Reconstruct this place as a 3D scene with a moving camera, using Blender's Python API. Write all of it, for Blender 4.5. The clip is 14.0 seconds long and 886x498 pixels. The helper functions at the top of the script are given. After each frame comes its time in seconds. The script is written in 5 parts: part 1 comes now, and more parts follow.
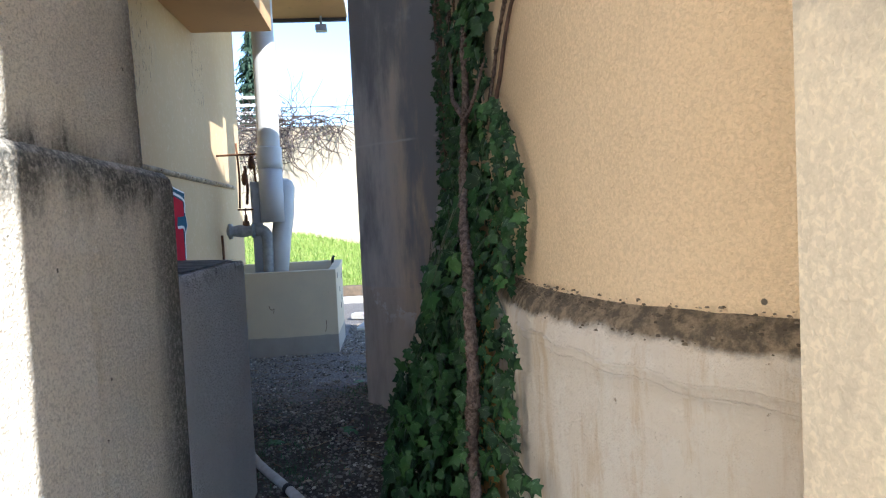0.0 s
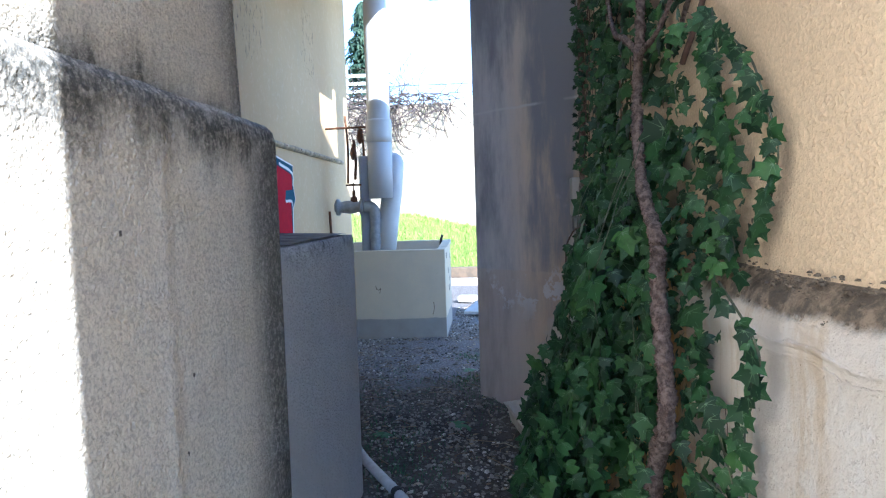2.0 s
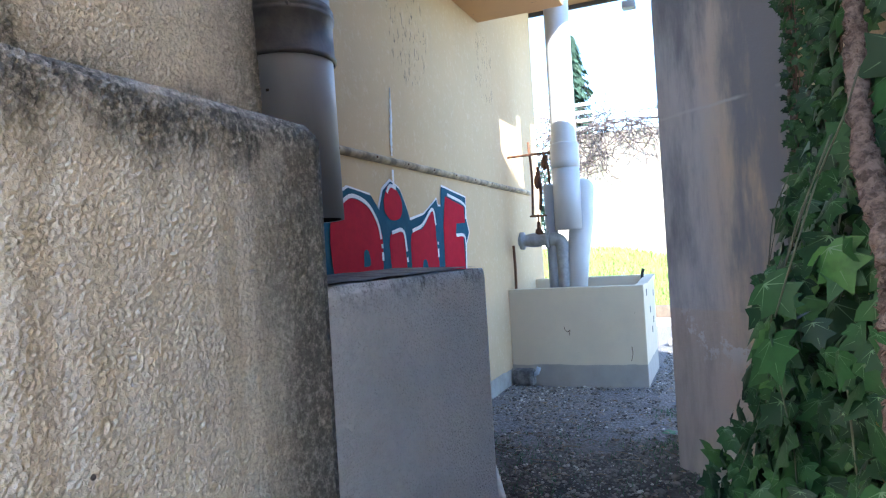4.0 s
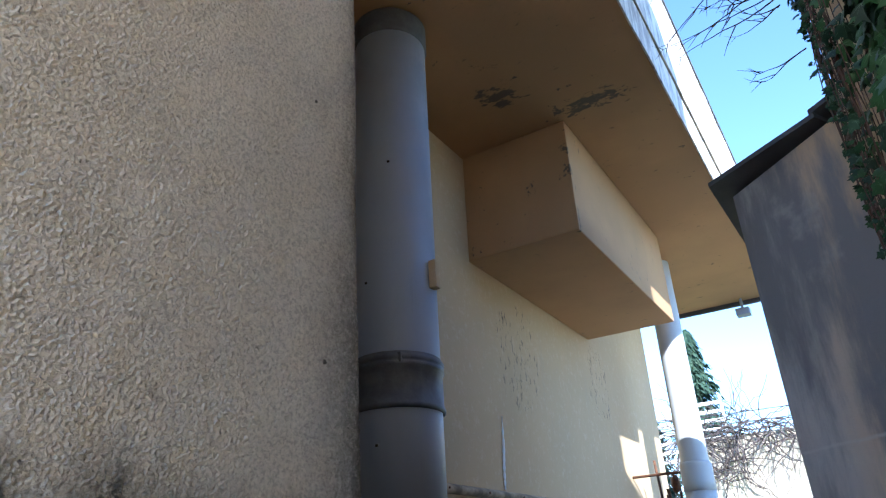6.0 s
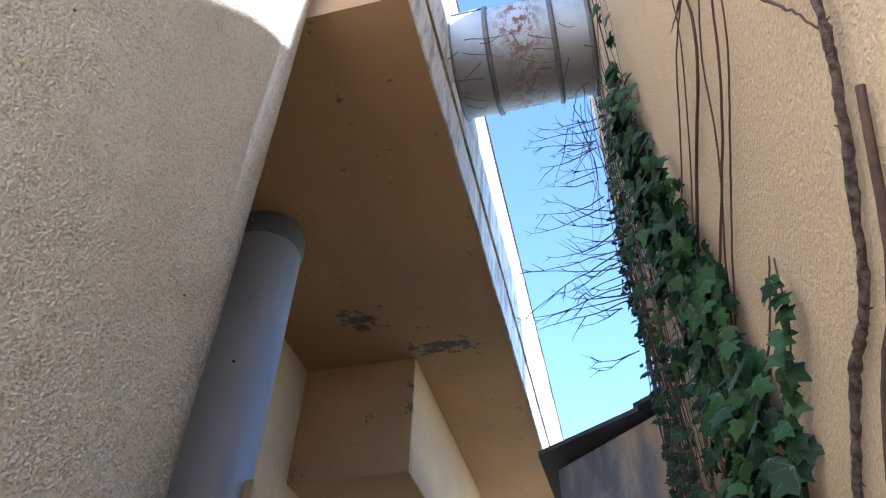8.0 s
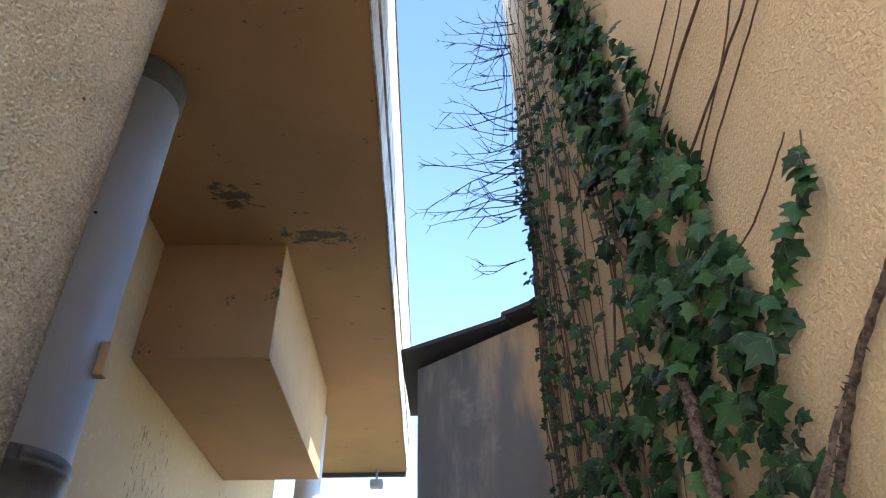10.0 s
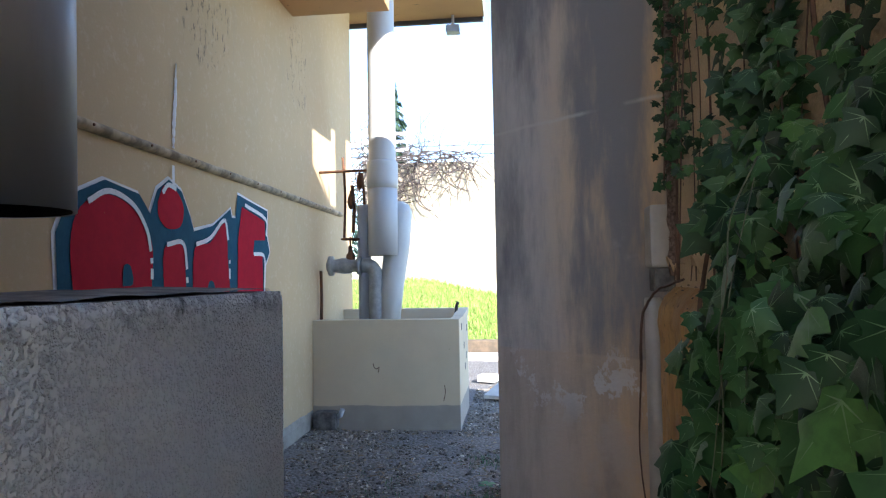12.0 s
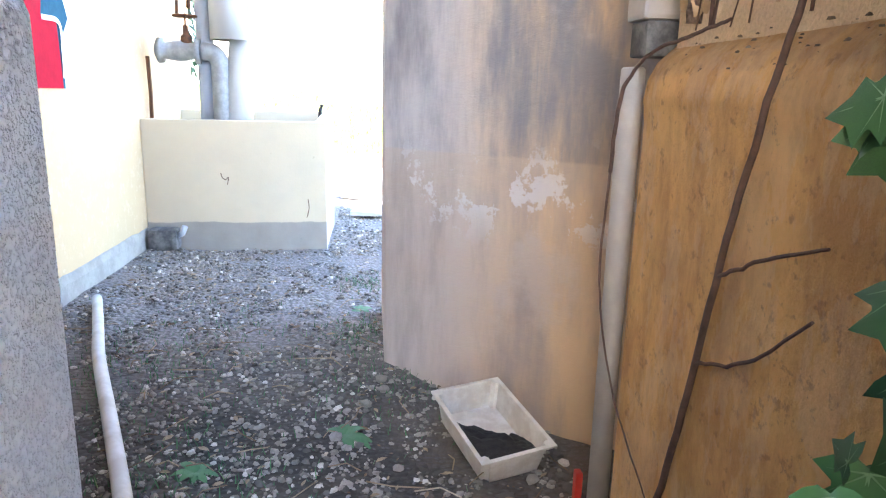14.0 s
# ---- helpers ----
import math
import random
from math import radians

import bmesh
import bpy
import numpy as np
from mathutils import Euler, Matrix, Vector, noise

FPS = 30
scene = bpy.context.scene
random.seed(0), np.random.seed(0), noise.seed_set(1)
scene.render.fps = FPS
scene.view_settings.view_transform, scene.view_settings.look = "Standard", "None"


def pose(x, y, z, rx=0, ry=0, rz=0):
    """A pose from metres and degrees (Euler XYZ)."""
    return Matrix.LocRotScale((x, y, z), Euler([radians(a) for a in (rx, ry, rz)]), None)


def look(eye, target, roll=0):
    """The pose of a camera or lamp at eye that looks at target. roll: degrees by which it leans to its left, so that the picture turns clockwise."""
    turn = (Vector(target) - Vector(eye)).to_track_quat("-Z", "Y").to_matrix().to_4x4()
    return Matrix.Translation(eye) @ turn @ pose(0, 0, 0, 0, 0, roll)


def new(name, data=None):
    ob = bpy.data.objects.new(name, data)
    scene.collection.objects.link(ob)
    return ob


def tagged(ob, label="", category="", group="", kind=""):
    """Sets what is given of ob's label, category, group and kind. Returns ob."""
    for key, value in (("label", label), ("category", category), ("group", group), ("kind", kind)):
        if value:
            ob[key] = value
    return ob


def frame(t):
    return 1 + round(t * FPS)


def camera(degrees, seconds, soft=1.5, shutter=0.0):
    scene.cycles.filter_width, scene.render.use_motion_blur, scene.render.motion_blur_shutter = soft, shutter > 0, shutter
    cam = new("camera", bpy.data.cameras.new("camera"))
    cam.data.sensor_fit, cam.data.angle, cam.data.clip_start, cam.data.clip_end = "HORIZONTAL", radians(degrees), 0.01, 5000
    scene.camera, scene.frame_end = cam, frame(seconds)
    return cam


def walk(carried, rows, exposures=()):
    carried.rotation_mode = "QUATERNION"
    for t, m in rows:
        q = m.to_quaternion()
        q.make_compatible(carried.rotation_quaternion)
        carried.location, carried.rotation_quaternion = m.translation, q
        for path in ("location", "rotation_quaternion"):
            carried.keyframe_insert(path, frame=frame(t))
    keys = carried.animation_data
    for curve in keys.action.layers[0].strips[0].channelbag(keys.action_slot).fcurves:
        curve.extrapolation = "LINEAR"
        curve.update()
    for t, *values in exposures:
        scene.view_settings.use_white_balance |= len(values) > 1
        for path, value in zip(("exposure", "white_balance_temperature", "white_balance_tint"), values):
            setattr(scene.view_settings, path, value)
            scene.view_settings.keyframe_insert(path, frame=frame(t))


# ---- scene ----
cam = camera(67.4, 14.0, 1.2)
PATH = [
    (0, (0.441, 0.251, 1.386), (0.603, 2.242, 1.299), -2.7),
    (0.5, (0.415, 0.321, 1.366), (0.554, 2.302, 1.126), -1.5),
    (1, (0.347, 0.431, 1.364), (0.491, 2.417, 1.17), -0.4),
    (1.5, (0.305, 0.586, 1.361), (0.373, 2.573, 1.143), -2.5),
    (2, (0.316, 0.734, 1.34), (0.175, 2.725, 1.214), -1.8),
    (2.2, (0.333, 0.795, 1.336), (0.131, 2.781, 1.206), -0.8),
    (4.3, (0.523, 1.468, 1.283), (-0.307, 3.287, 1.336), -4.7),
    (4.5, (0.518, 1.491, 1.313), (-0.332, 3.299, 1.403), -5.4),
    (5, (0.518, 1.507, 1.42), (-0.341, 3.265, 1.833), -4.2),
    (5.5, (0.5, 1.512, 1.499), (-0.411, 3.152, 2.193), -2.1),
    (6, (0.554, 1.43, 1.505), (-0.386, 2.965, 2.378), -2.6),
    (6.5, (0.6, 1.397, 1.528), (-0.265, 2.834, 2.618), -3.8),
    (7, (0.612, 1.414, 1.526), (-0.041, 2.781, 2.831), -2.8),
    (7.2, (0.595, 1.391, 1.543), (0.001, 2.722, 2.912), -0.2),
    (9.3, (0.372, 1.389, 1.567), (0.365, 2.809, 2.976), -2.6),
    (9.5, (0.338, 1.431, 1.567), (0.366, 2.883, 2.942), -2.0),
    (10, (0.284, 1.53, 1.542), (0.333, 3.126, 2.747), -1.3),
    (10.5, (0.293, 1.669, 1.527), (0.282, 3.428, 2.48), -1.0),
    (11, (0.255, 1.691, 1.421), (0.216, 3.598, 2.023), -0.4),
    (11.5, (0.281, 1.803, 1.338), (0.173, 3.78, 1.62), -0.9),
    (12, (0.314, 2.02, 1.256), (0.102, 4.007, 1.341), -1.0),
    (12.5, (0.308, 2.165, 1.198), (0.194, 4.153, 1.008), -1.6),
    (13, (0.203, 2.355, 1.155), (0.266, 4.33, 0.85), 0.2),
    (13.5, (0.16, 2.493, 1.127), (0.293, 4.43, 0.645), 1.2),
    (14, (0.168, 2.721, 1.106), (0.384, 4.658, 0.659), 1.4),
]
EXPOSURES = [(0.0, 1.8, 5900, 10), (0.5, 2.2, 5600, 10), (0.9, 2.4, 5400, 10), (2.2, 2.45, 5300, 10), (4.3, 2.9, 5600, 10), (5.0, 2.75, 5600, 10), (5.5, 2.25, 5500, 9), (6.0, 2.1, 5200, 9), (7.2, 2.3, 5200, 10), (9.5, 2.35, 6000, 11), (10.5, 2.4, 6000, 11), (11.5, 2.2, 6100, 11), (12.0, 2.35, 6100, 11), (12.5, 2.85, 6100, 11), (13.0, 3.4, 6200, 12), (13.5, 4.45, 6400, 13), (14.0, 4.6, 6400, 13)]
walk(cam, [(t, look(eye, target, roll)) for t, eye, target, roll in PATH], EXPOSURES)

# ---- world, sun, exposure ----
SUN_DIR = Vector((-1.0, 1.4, -1.01)).normalized()
world = bpy.data.worlds.new("sky")
scene.world = world
world.use_nodes = True
wt = world.node_tree
sky = wt.nodes.new("ShaderNodeTexSky")
sky.sky_type = 'NISHITA'
sky.sun_disc = False
sky.air_density, sky.dust_density, sky.ozone_density = 0.8, 0.0, 1.7
sky.sun_elevation = math.asin(-SUN_DIR.z)
sky.sun_rotation = math.atan2(-SUN_DIR.x, -SUN_DIR.y)
wt.links.new(sky.outputs[0], wt.nodes["Background"].inputs[0])
wt.nodes["Background"].inputs[1].default_value = 0.15
sun_data = bpy.data.lights.new("sun", 'SUN')
sun_data.energy, sun_data.angle, sun_data.color = 3.6, radians(0.5), (1.0, 0.94, 0.85)
sun = new("sun", sun_data)
sun.matrix_world = look((3, -6, 9), Vector((3, -6, 9)) + SUN_DIR)


# ---- node helpers ----
class Mat:
    """A small writer for procedural materials, in object coordinates."""

    def __init__(self, name, rough=0.85, metal=0.0):
        self.m = bpy.data.materials.new(name)
        self.m.use_nodes = True
        self.t = self.m.node_tree
        self.b = self.t.nodes["Principled BSDF"]
        self.b.inputs["Roughness"].default_value = rough
        self.b.inputs["Metallic"].default_value = metal
        self.co = self.t.nodes.new("ShaderNodeTexCoord").outputs["Object"]

    def put(self, socket, v):
        if isinstance(v, bpy.types.NodeSocket):
            self.t.links.new(v, socket)
        elif isinstance(v, tuple) and len(v) == 3 and socket.type == 'RGBA':
            socket.default_value = (*v, 1)
        else:
            socket.default_value = v

    def math(self, op, a, b=0.0, clamp=False):
        n = self.t.nodes.new("ShaderNodeMath")
        n.operation, n.use_clamp = op, clamp
        self.put(n.inputs[0], a), self.put(n.inputs[1], b)
        return n.outputs[0]

    def stretch(self, sx, sy, sz):
        n = self.t.nodes.new("ShaderNodeVectorMath")
        n.operation = 'MULTIPLY'
        self.put(n.inputs[0], self.co)
        n.inputs[1].default_value = (sx, sy, sz)
        return n.outputs[0]

    def noise(self, scale, detail=4.0, rough=0.55, vec=None, warp=0.0):
        n = self.t.nodes.new("ShaderNodeTexNoise")
        self.put(n.inputs["Vector"], vec or self.co)
        n.inputs["Scale"].default_value, n.inputs["Detail"].default_value = scale, detail
        n.inputs["Roughness"].default_value, n.inputs["Distortion"].default_value = rough, warp
        return n.outputs[0]

    def cells(self, scale, feature='F1', out=0, vec=None):
        n = self.t.nodes.new("ShaderNodeTexVoronoi")
        self.put(n.inputs["Vector"], vec or self.co)
        n.feature = feature
        n.inputs["Scale"].default_value = scale
        return n.outputs[out]

    def axis(self, i):
        n = self.t.nodes.new("ShaderNodeSeparateXYZ")
        self.put(n.inputs[0], self.co)
        return n.outputs[i]

    def span(self, v, a, b, c=0.0, d=1.0):
        n = self.t.nodes.new("ShaderNodeMapRange")
        n.interpolation_type = 'SMOOTHSTEP'
        self.put(n.inputs[0], v)
        for i, k in enumerate((a, b, c, d)):
            n.inputs[i + 1].default_value = k
        return n.outputs[0]

    def mix(self, fac, a, b, blend='MIX'):
        n = self.t.nodes.new("ShaderNodeMix")
        n.data_type, n.blend_type = 'RGBA', blend
        self.put(n.inputs[0], fac), self.put(n.inputs[6], a), self.put(n.inputs[7], b)
        return n.outputs[2]

    def island(self):
        return self.t.nodes.new("ShaderNodeNewGeometry").outputs["Random Per Island"]

    def rand(self):
        return self.t.nodes.new("ShaderNodeObjectInfo").outputs["Random"]

    def color(self, v):
        self.put(self.b.inputs["Base Color"], v)

    def rough(self, v):
        self.put(self.b.inputs["Roughness"], v)

    def bump(self, height, strength=0.5, dist=0.01):
        n = self.t.nodes.new("ShaderNodeBump")
        n.inputs["Strength"].default_value, n.inputs["Distance"].default_value = strength, dist
        self.put(n.inputs["Height"], height)
        if self.b.inputs["Normal"].is_linked:
            self.t.links.new(self.b.inputs["Normal"].links[0].from_socket, n.inputs["Normal"])
        self.t.links.new(n.outputs[0], self.b.inputs["Normal"])


def ring(m, v, c, w):
    """1 where v is within w of c, fading out."""
    return m.span(m.math('ABSOLUTE', m.math('SUBTRACT', v, c)), w, 0.0)


# ---- materials ----
def roughcast(name, base, alt, stain, cell=120, relief=0.006, hollow_shade=0.5):
    """Coarse render: lumps of two sizes, hollows painted with shade, lumps with light, broad weathering."""
    m = Mat(name, 0.95)
    big = m.noise(1.3, 5, 0.6)
    c = m.mix(m.span(big, 0.35, 0.65), base, alt)
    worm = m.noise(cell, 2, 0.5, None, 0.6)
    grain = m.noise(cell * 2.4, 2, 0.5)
    # crests of the bump lightened in colour, as if catching light
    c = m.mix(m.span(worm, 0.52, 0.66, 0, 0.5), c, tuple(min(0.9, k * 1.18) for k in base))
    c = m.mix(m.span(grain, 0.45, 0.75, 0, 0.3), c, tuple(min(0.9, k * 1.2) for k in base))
    # hollows of the bump darkened in colour to read as shade
    c = m.mix(m.span(worm, 0.48, 0.38, 0, hollow_shade), c, tuple(k * 0.40 for k in alt))
    c = m.mix(m.span(m.noise(0.9, 6, 0.7, m.stretch(1, 1, 0.25)), 0.54, 0.75, 0, 0.45), c, stain)
    c = m.mix(m.span(m.noise(2.7, 6, 0.7, m.stretch(1, 1, 0.6)), 0.58, 0.74, 0, 0.3), c, tuple(k * 0.62 for k in stain))
    c = m.mix(m.span(m.cells(5.5), 0.035, 0.025, 0, 0.9), c, (0.05, 0.045, 0.04))
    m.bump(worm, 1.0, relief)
    m.bump(grain, 0.6, relief * 0.25)
    m.bump(m.noise(9, 3), 0.3, 0.008)
    return m, c


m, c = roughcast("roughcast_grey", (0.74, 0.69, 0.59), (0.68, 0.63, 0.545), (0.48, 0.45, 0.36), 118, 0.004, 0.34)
z, y = m.axis(2), m.axis(1)
fray = m.math('MULTIPLY', m.math('SUBTRACT', m.noise(6, 6, 0.75, m.stretch(1, 1, 0.35)), 0.5), 0.36)
zz = m.math('ADD', z, fray)
algae = m.math('MULTIPLY', ring(m, zz, 1.55, 0.15), m.span(m.noise(3.1, 5, 0.7), 0.26, 0.44))
edge = m.math('MULTIPLY', m.span(m.math('ADD', y, m.math('MULTIPLY', fray, 0.6)), 2.36, 2.60), m.span(z, 3.6, 1.0, 0.65, 0.9))
c = m.mix(m.math('MULTIPLY', m.math('MAXIMUM', algae, edge), m.span(m.noise(60, 4, 0.7), 0.25, 0.6, 0.35, 0.95)), c, (0.055, 0.058, 0.055))
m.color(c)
M_WALL_A = m.m

m = Mat("plaster_cream", 0.9)
c = m.mix(m.span(m.noise(0.8, 5, 0.6), 0.3, 0.7), (0.57, 0.41, 0.235), (0.51, 0.38, 0.225))
c = m.mix(m.span(m.noise(22, 6, 0.7), 0.5, 0.75, 0, 0.25), c, (0.80, 0.70, 0.52))
spots = m.span(m.noise(17, 7, 0.75, m.stretch(1, 1.9, 0.7)), 0.585, 0.605)
where = m.math('MAXIMUM', m.math('MULTIPLY', ring(m, m.axis(1), 5.55, 0.45), ring(m, m.axis(2), 2.85, 0.55)), m.math('MULTIPLY', ring(m, m.axis(1), 7.15, 0.35), ring(m, m.axis(2), 2.95, 0.5)))
flake = m.math('MULTIPLY', spots, m.span(where, 0.12, 0.3))
flake = m.math('MAXIMUM', flake, m.math('MULTIPLY', m.span(m.noise(13, 8, 0.8), 0.69, 0.71), m.span(m.axis(2), 1.6, 0.2, 0.0, 1.0)))
c = m.mix(m.math('MULTIPLY', flake, 0.85), c, (0.12, 0.10, 0.075))
c = m.mix(m.span(m.noise(3, 6, 0.7, m.stretch(2.5, 2.5, 0.2)), 0.58, 0.8, 0, 0.4), c, (0.45, 0.36, 0.25))
m.color(c)
m.bump(m.noise(70, 3), 0.25, 0.003)
m.bump(flake, 0.6, -0.006)
M_CREAM = m.m

m = Mat("soffit_paint", 0.9)
c = m.mix(m.span(m.noise(0.7, 5, 0.6), 0.35, 0.65), (0.50, 0.295, 0.14), (0.40, 0.24, 0.118))
spot_a = m.math('MULTIPLY', ring(m, m.axis(1), 4.46, 0.22), ring(m, m.axis(0), -0.84, 0.26))
spot_b = m.math('MULTIPLY', ring(m, m.axis(1), 4.84, 0.16), ring(m, m.axis(0), -0.42, 0.42))
peel = m.span(m.math('ADD', m.noise(9, 8, 0.75, m.stretch(1, 1.8, 1)), m.math('MULTIPLY', m.math('MAXIMUM', spot_a, spot_b), 0.22)), 0.635, 0.655)
c = m.mix(m.math('MULTIPLY', peel, 0.9), c, (0.10, 0.085, 0.07))
m.color(c)
m.bump(m.noise(40, 4), 0.25, 0.003)
M_SOFFIT = m.m

m = Mat("fascia_paint", 0.7)
c = m.mix(m.span(m.noise(3, 6, 0.75, m.stretch(1, 3, 0.8)), 0.42, 0.64), (0.78, 0.74, 0.68), (0.36, 0.32, 0.29))
m.color(c)
m.bump(m.noise(25, 4), 0.3, 0.004)
M_FASCIA = m.m

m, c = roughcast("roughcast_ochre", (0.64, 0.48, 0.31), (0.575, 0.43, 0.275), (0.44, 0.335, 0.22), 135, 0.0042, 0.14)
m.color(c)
M_OCHRE = m.m

m = Mat("render_peeling", 0.9)
c = m.mix(m.span(m.noise(2.2, 6, 0.7, m.stretch(1, 1, 0.3)), 0.42, 0.6), (0.76, 0.65, 0.54), (0.69, 0.54, 0.37))
c = m.mix(m.span(m.noise(5, 7, 0.75, m.stretch(2.6, 2.6, 0.3)), 0.36, 0.52, 0, 0.95), c, (0.82, 0.72, 0.61))
kept = m.span(m.math('ADD', m.axis(1), m.math('MULTIPLY', m.noise(4, 5, 0.7), 0.5)), 2.3, 2.6)
c = m.mix(kept, c, m.mix(m.span(m.noise(4, 7, 0.75, m.stretch(1, 1.5, 0.6)), 0.35, 0.65), (0.76, 0.45, 0.17), (0.50, 0.27, 0.10)))
c = m.mix(m.math('MULTIPLY', kept, m.span(m.noise(34, 5, 0.7), 0.56, 0.66, 0, 0.6)), c, (0.30, 0.16, 0.07))
scale_ = m.span(m.noise(10, 8, 0.72, m.stretch(1, 1, 0.4)), 0.50, 0.54)
c = m.mix(m.math('MULTIPLY', scale_, m.span(kept, 1.0, 0.0, 0.1, 0.4)), c, (0.86, 0.79, 0.70))
m.bump(scale_, 0.35, 0.005)
pits = m.span(m.noise(24, 7, 0.8), 0.64, 0.67)
c = m.mix(m.math('MULTIPLY', pits, 0.7), c, (0.30, 0.19, 0.10))
fray = m.math('MULTIPLY', m.math('SUBTRACT', m.noise(7, 6, 0.7), 0.5), 0.06)
zz = m.math('ADD', m.axis(2), fray)
c = m.mix(m.math('MULTIPLY', m.span(zz, 1.150, 1.170), m.span(kept, 1.0, 0.0, 0.25, 1.0)), c, m.mix(m.span(m.noise(30, 5, 0.7), 0.4, 0.65), (0.13, 0.10, 0.07), (0.36, 0.27, 0.18)))
m.color(c)
m.bump(m.noise(14, 8, 0.8), 0.9, 0.028)
m.bump(m.noise(48, 5, 0.7), 0.5, 0.008)
m.bump(pits, 0.5, -0.006)
m.bump(m.noise(120, 3), 0.3, 0.003)
M_PLINTH_E = m.m

m = Mat("render_sooty", 0.9)
wide = m.noise(1.1, 6, 0.65, m.stretch(1.6, 1.6, 0.5))
streak = m.noise(2.2, 6, 0.65, m.stretch(1.9, 1.9, 0.4))
c = m.mix(m.span(m.math('ADD', m.axis(0), m.math('MULTIPLY', m.noise(2.5, 5, 0.7, m.stretch(1, 1, 0.3)), 0.35)), 0.52, 1.0), (0.56, 0.50, 0.46), (0.68, 0.46, 0.26))
c = m.mix(m.span(m.math('MULTIPLY', m.math('ADD', wide, streak), 0.5), 0.42, 0.6), c, (0.24, 0.225, 0.23))
c = m.mix(m.math('MULTIPLY', m.span(m.noise(2.1, 6, 0.6), 0.58, 0.7), m.span(m.axis(2), 0.2, 2.2, 0.8, 0.5)), c, (0.52, 0.46, 0.42))
low = m.span(m.math('ADD', m.axis(2), m.math('MULTIPLY', m.noise(8, 4), 0.02)), 0.925, 0.912)
c = m.mix(m.math('MULTIPLY', low, 0.45), c, (0.56, 0.42, 0.30))
c = m.mix(m.math('MULTIPLY', m.math('MULTIPLY', ring(m, m.axis(2), 0.78, 0.24), m.span(m.noise(6, 8, 0.72), 0.555, 0.59)), 0.75), c, (0.66, 0.63, 0.61))
joint = m.math('MULTIPLY', ring(m, m.math('ADD', m.axis(2), m.math('MULTIPLY', m.noise(5, 4), 0.03)), 1.985, 0.014), m.span(m.noise(3, 4), 0.42, 0.55))
c = m.mix(m.math('MULTIPLY', joint, 0.6), c, (0.60, 0.55, 0.50))
m.color(c)
m.bump(m.noise(14, 8, 0.7), 0.5, 0.01)
m.bump(m.noise(150, 2), 0.3, 0.002)
M_ANNEX = m.m

m = Mat("roof_edge_dark", 0.8)
m.color(m.mix(m.noise(8, 5), (0.055, 0.056, 0.062), (0.10, 0.095, 0.095)))
m.bump(m.noise(40, 4), 0.4, 0.004)
M_ROOF = m.m


m = Mat("concrete_rough", 0.95)
c = m.mix(m.span(m.noise(1.6, 6, 0.65), 0.35, 0.65), (0.74, 0.735, 0.72), (0.67, 0.665, 0.655))
c = m.mix(m.span(m.noise(130, 3), 0.55, 0.8, 0, 0.5), c, (0.58, 0.57, 0.54))
c = m.mix(m.math('MULTIPLY', m.span(m.axis(2), 1.13, 1.24), m.span(m.noise(14, 6, 0.7), 0.45, 0.7)), c, (0.08, 0.08, 0.08))
m.color(c)
m.bump(m.span(m.noise(135, 2, 0.5, None, 0.2), 0.45, 0.75), 1.0, 0.011)
m.bump(m.noise(210, 2), 0.4, 0.002)
M_CONCRETE = m.m

m = Mat("concrete_dark_top", 0.95)
m.color(m.mix(m.span(m.noise(9, 6, 0.7), 0.35, 0.65), (0.07, 0.07, 0.07), (0.22, 0.21, 0.20)))
m.bump(m.noise(30, 6), 0.6, 0.008)
M_TOP = m.m

m = Mat("render_box", 0.9)
c = m.mix(m.span(m.noise(2.0, 6, 0.65), 0.35, 0.65), (0.62, 0.53, 0.38), (0.57, 0.49, 0.36))
c = m.mix(m.span(m.noise(16, 8, 0.8, m.stretch(1, 1, 0.5)), 0.66, 0.69, 0, 0.8), c, (0.15, 0.13, 0.11))
grey = m.span(m.math('ADD', m.axis(2), m.math('MULTIPLY', m.noise(3, 4), 0.05)), 0.235, 0.225)
c = m.mix(m.math('MULTIPLY', grey, 0.9), c, m.mix(m.noise(9, 5), (0.24, 0.22, 0.20), (0.36, 0.34, 0.31)))
m.color(c)
m.bump(m.noise(80, 3), 0.3, 0.003)
M_BOX = m.m

m = Mat("soil_gravel", 0.97)
c = m.mix(m.span(m.noise(1.2, 6, 0.65), 0.35, 0.65), (0.042, 0.036, 0.030), (0.105, 0.088, 0.070))
c = m.mix(m.span(m.cells(38, 'F1', 0), 0.35, 0.15, 0, 0.6), c, m.mix(m.cells(38, 'F1', 1), (0.06, 0.056, 0.052), (0.20, 0.185, 0.165)))
fine = m.math('MULTIPLY', m.span(m.math('ADD', m.axis(1), m.noise(1.6, 5, 0.7)), 5.2, 6.6), m.span(m.noise(55, 4, 0.7), 0.38, 0.58, 0.25, 0.85))
c = m.mix(fine, c, m.mix(m.cells(70, 'F1', 1), (0.17, 0.16, 0.155), (0.32, 0.30, 0.285)))
lawn = m.span(m.axis(1), 12.4, 12.5)
c = m.mix(lawn, c, m.mix(m.span(m.noise(3, 6, 0.7), 0.35, 0.65), (0.20, 0.29, 0.055), (0.30, 0.36, 0.09)))
m.color(c)
m.bump(m.cells(38, 'F1', 0), 0.8, -0.02)
m.bump(m.noise(7, 6), 0.6, 0.03)
M_GROUND = m.m


def plain(name, a, b, rough, metal=0.0, scale=12, bump=0.25, dist=0.003, detail=6):
    m = Mat(name, rough, metal)
    m.color(m.mix(m.span(m.noise(scale, detail, 0.65), 0.35, 0.65), a, b))
    m.bump(m.noise(scale * 6, 4), bump, dist)
    return m.m


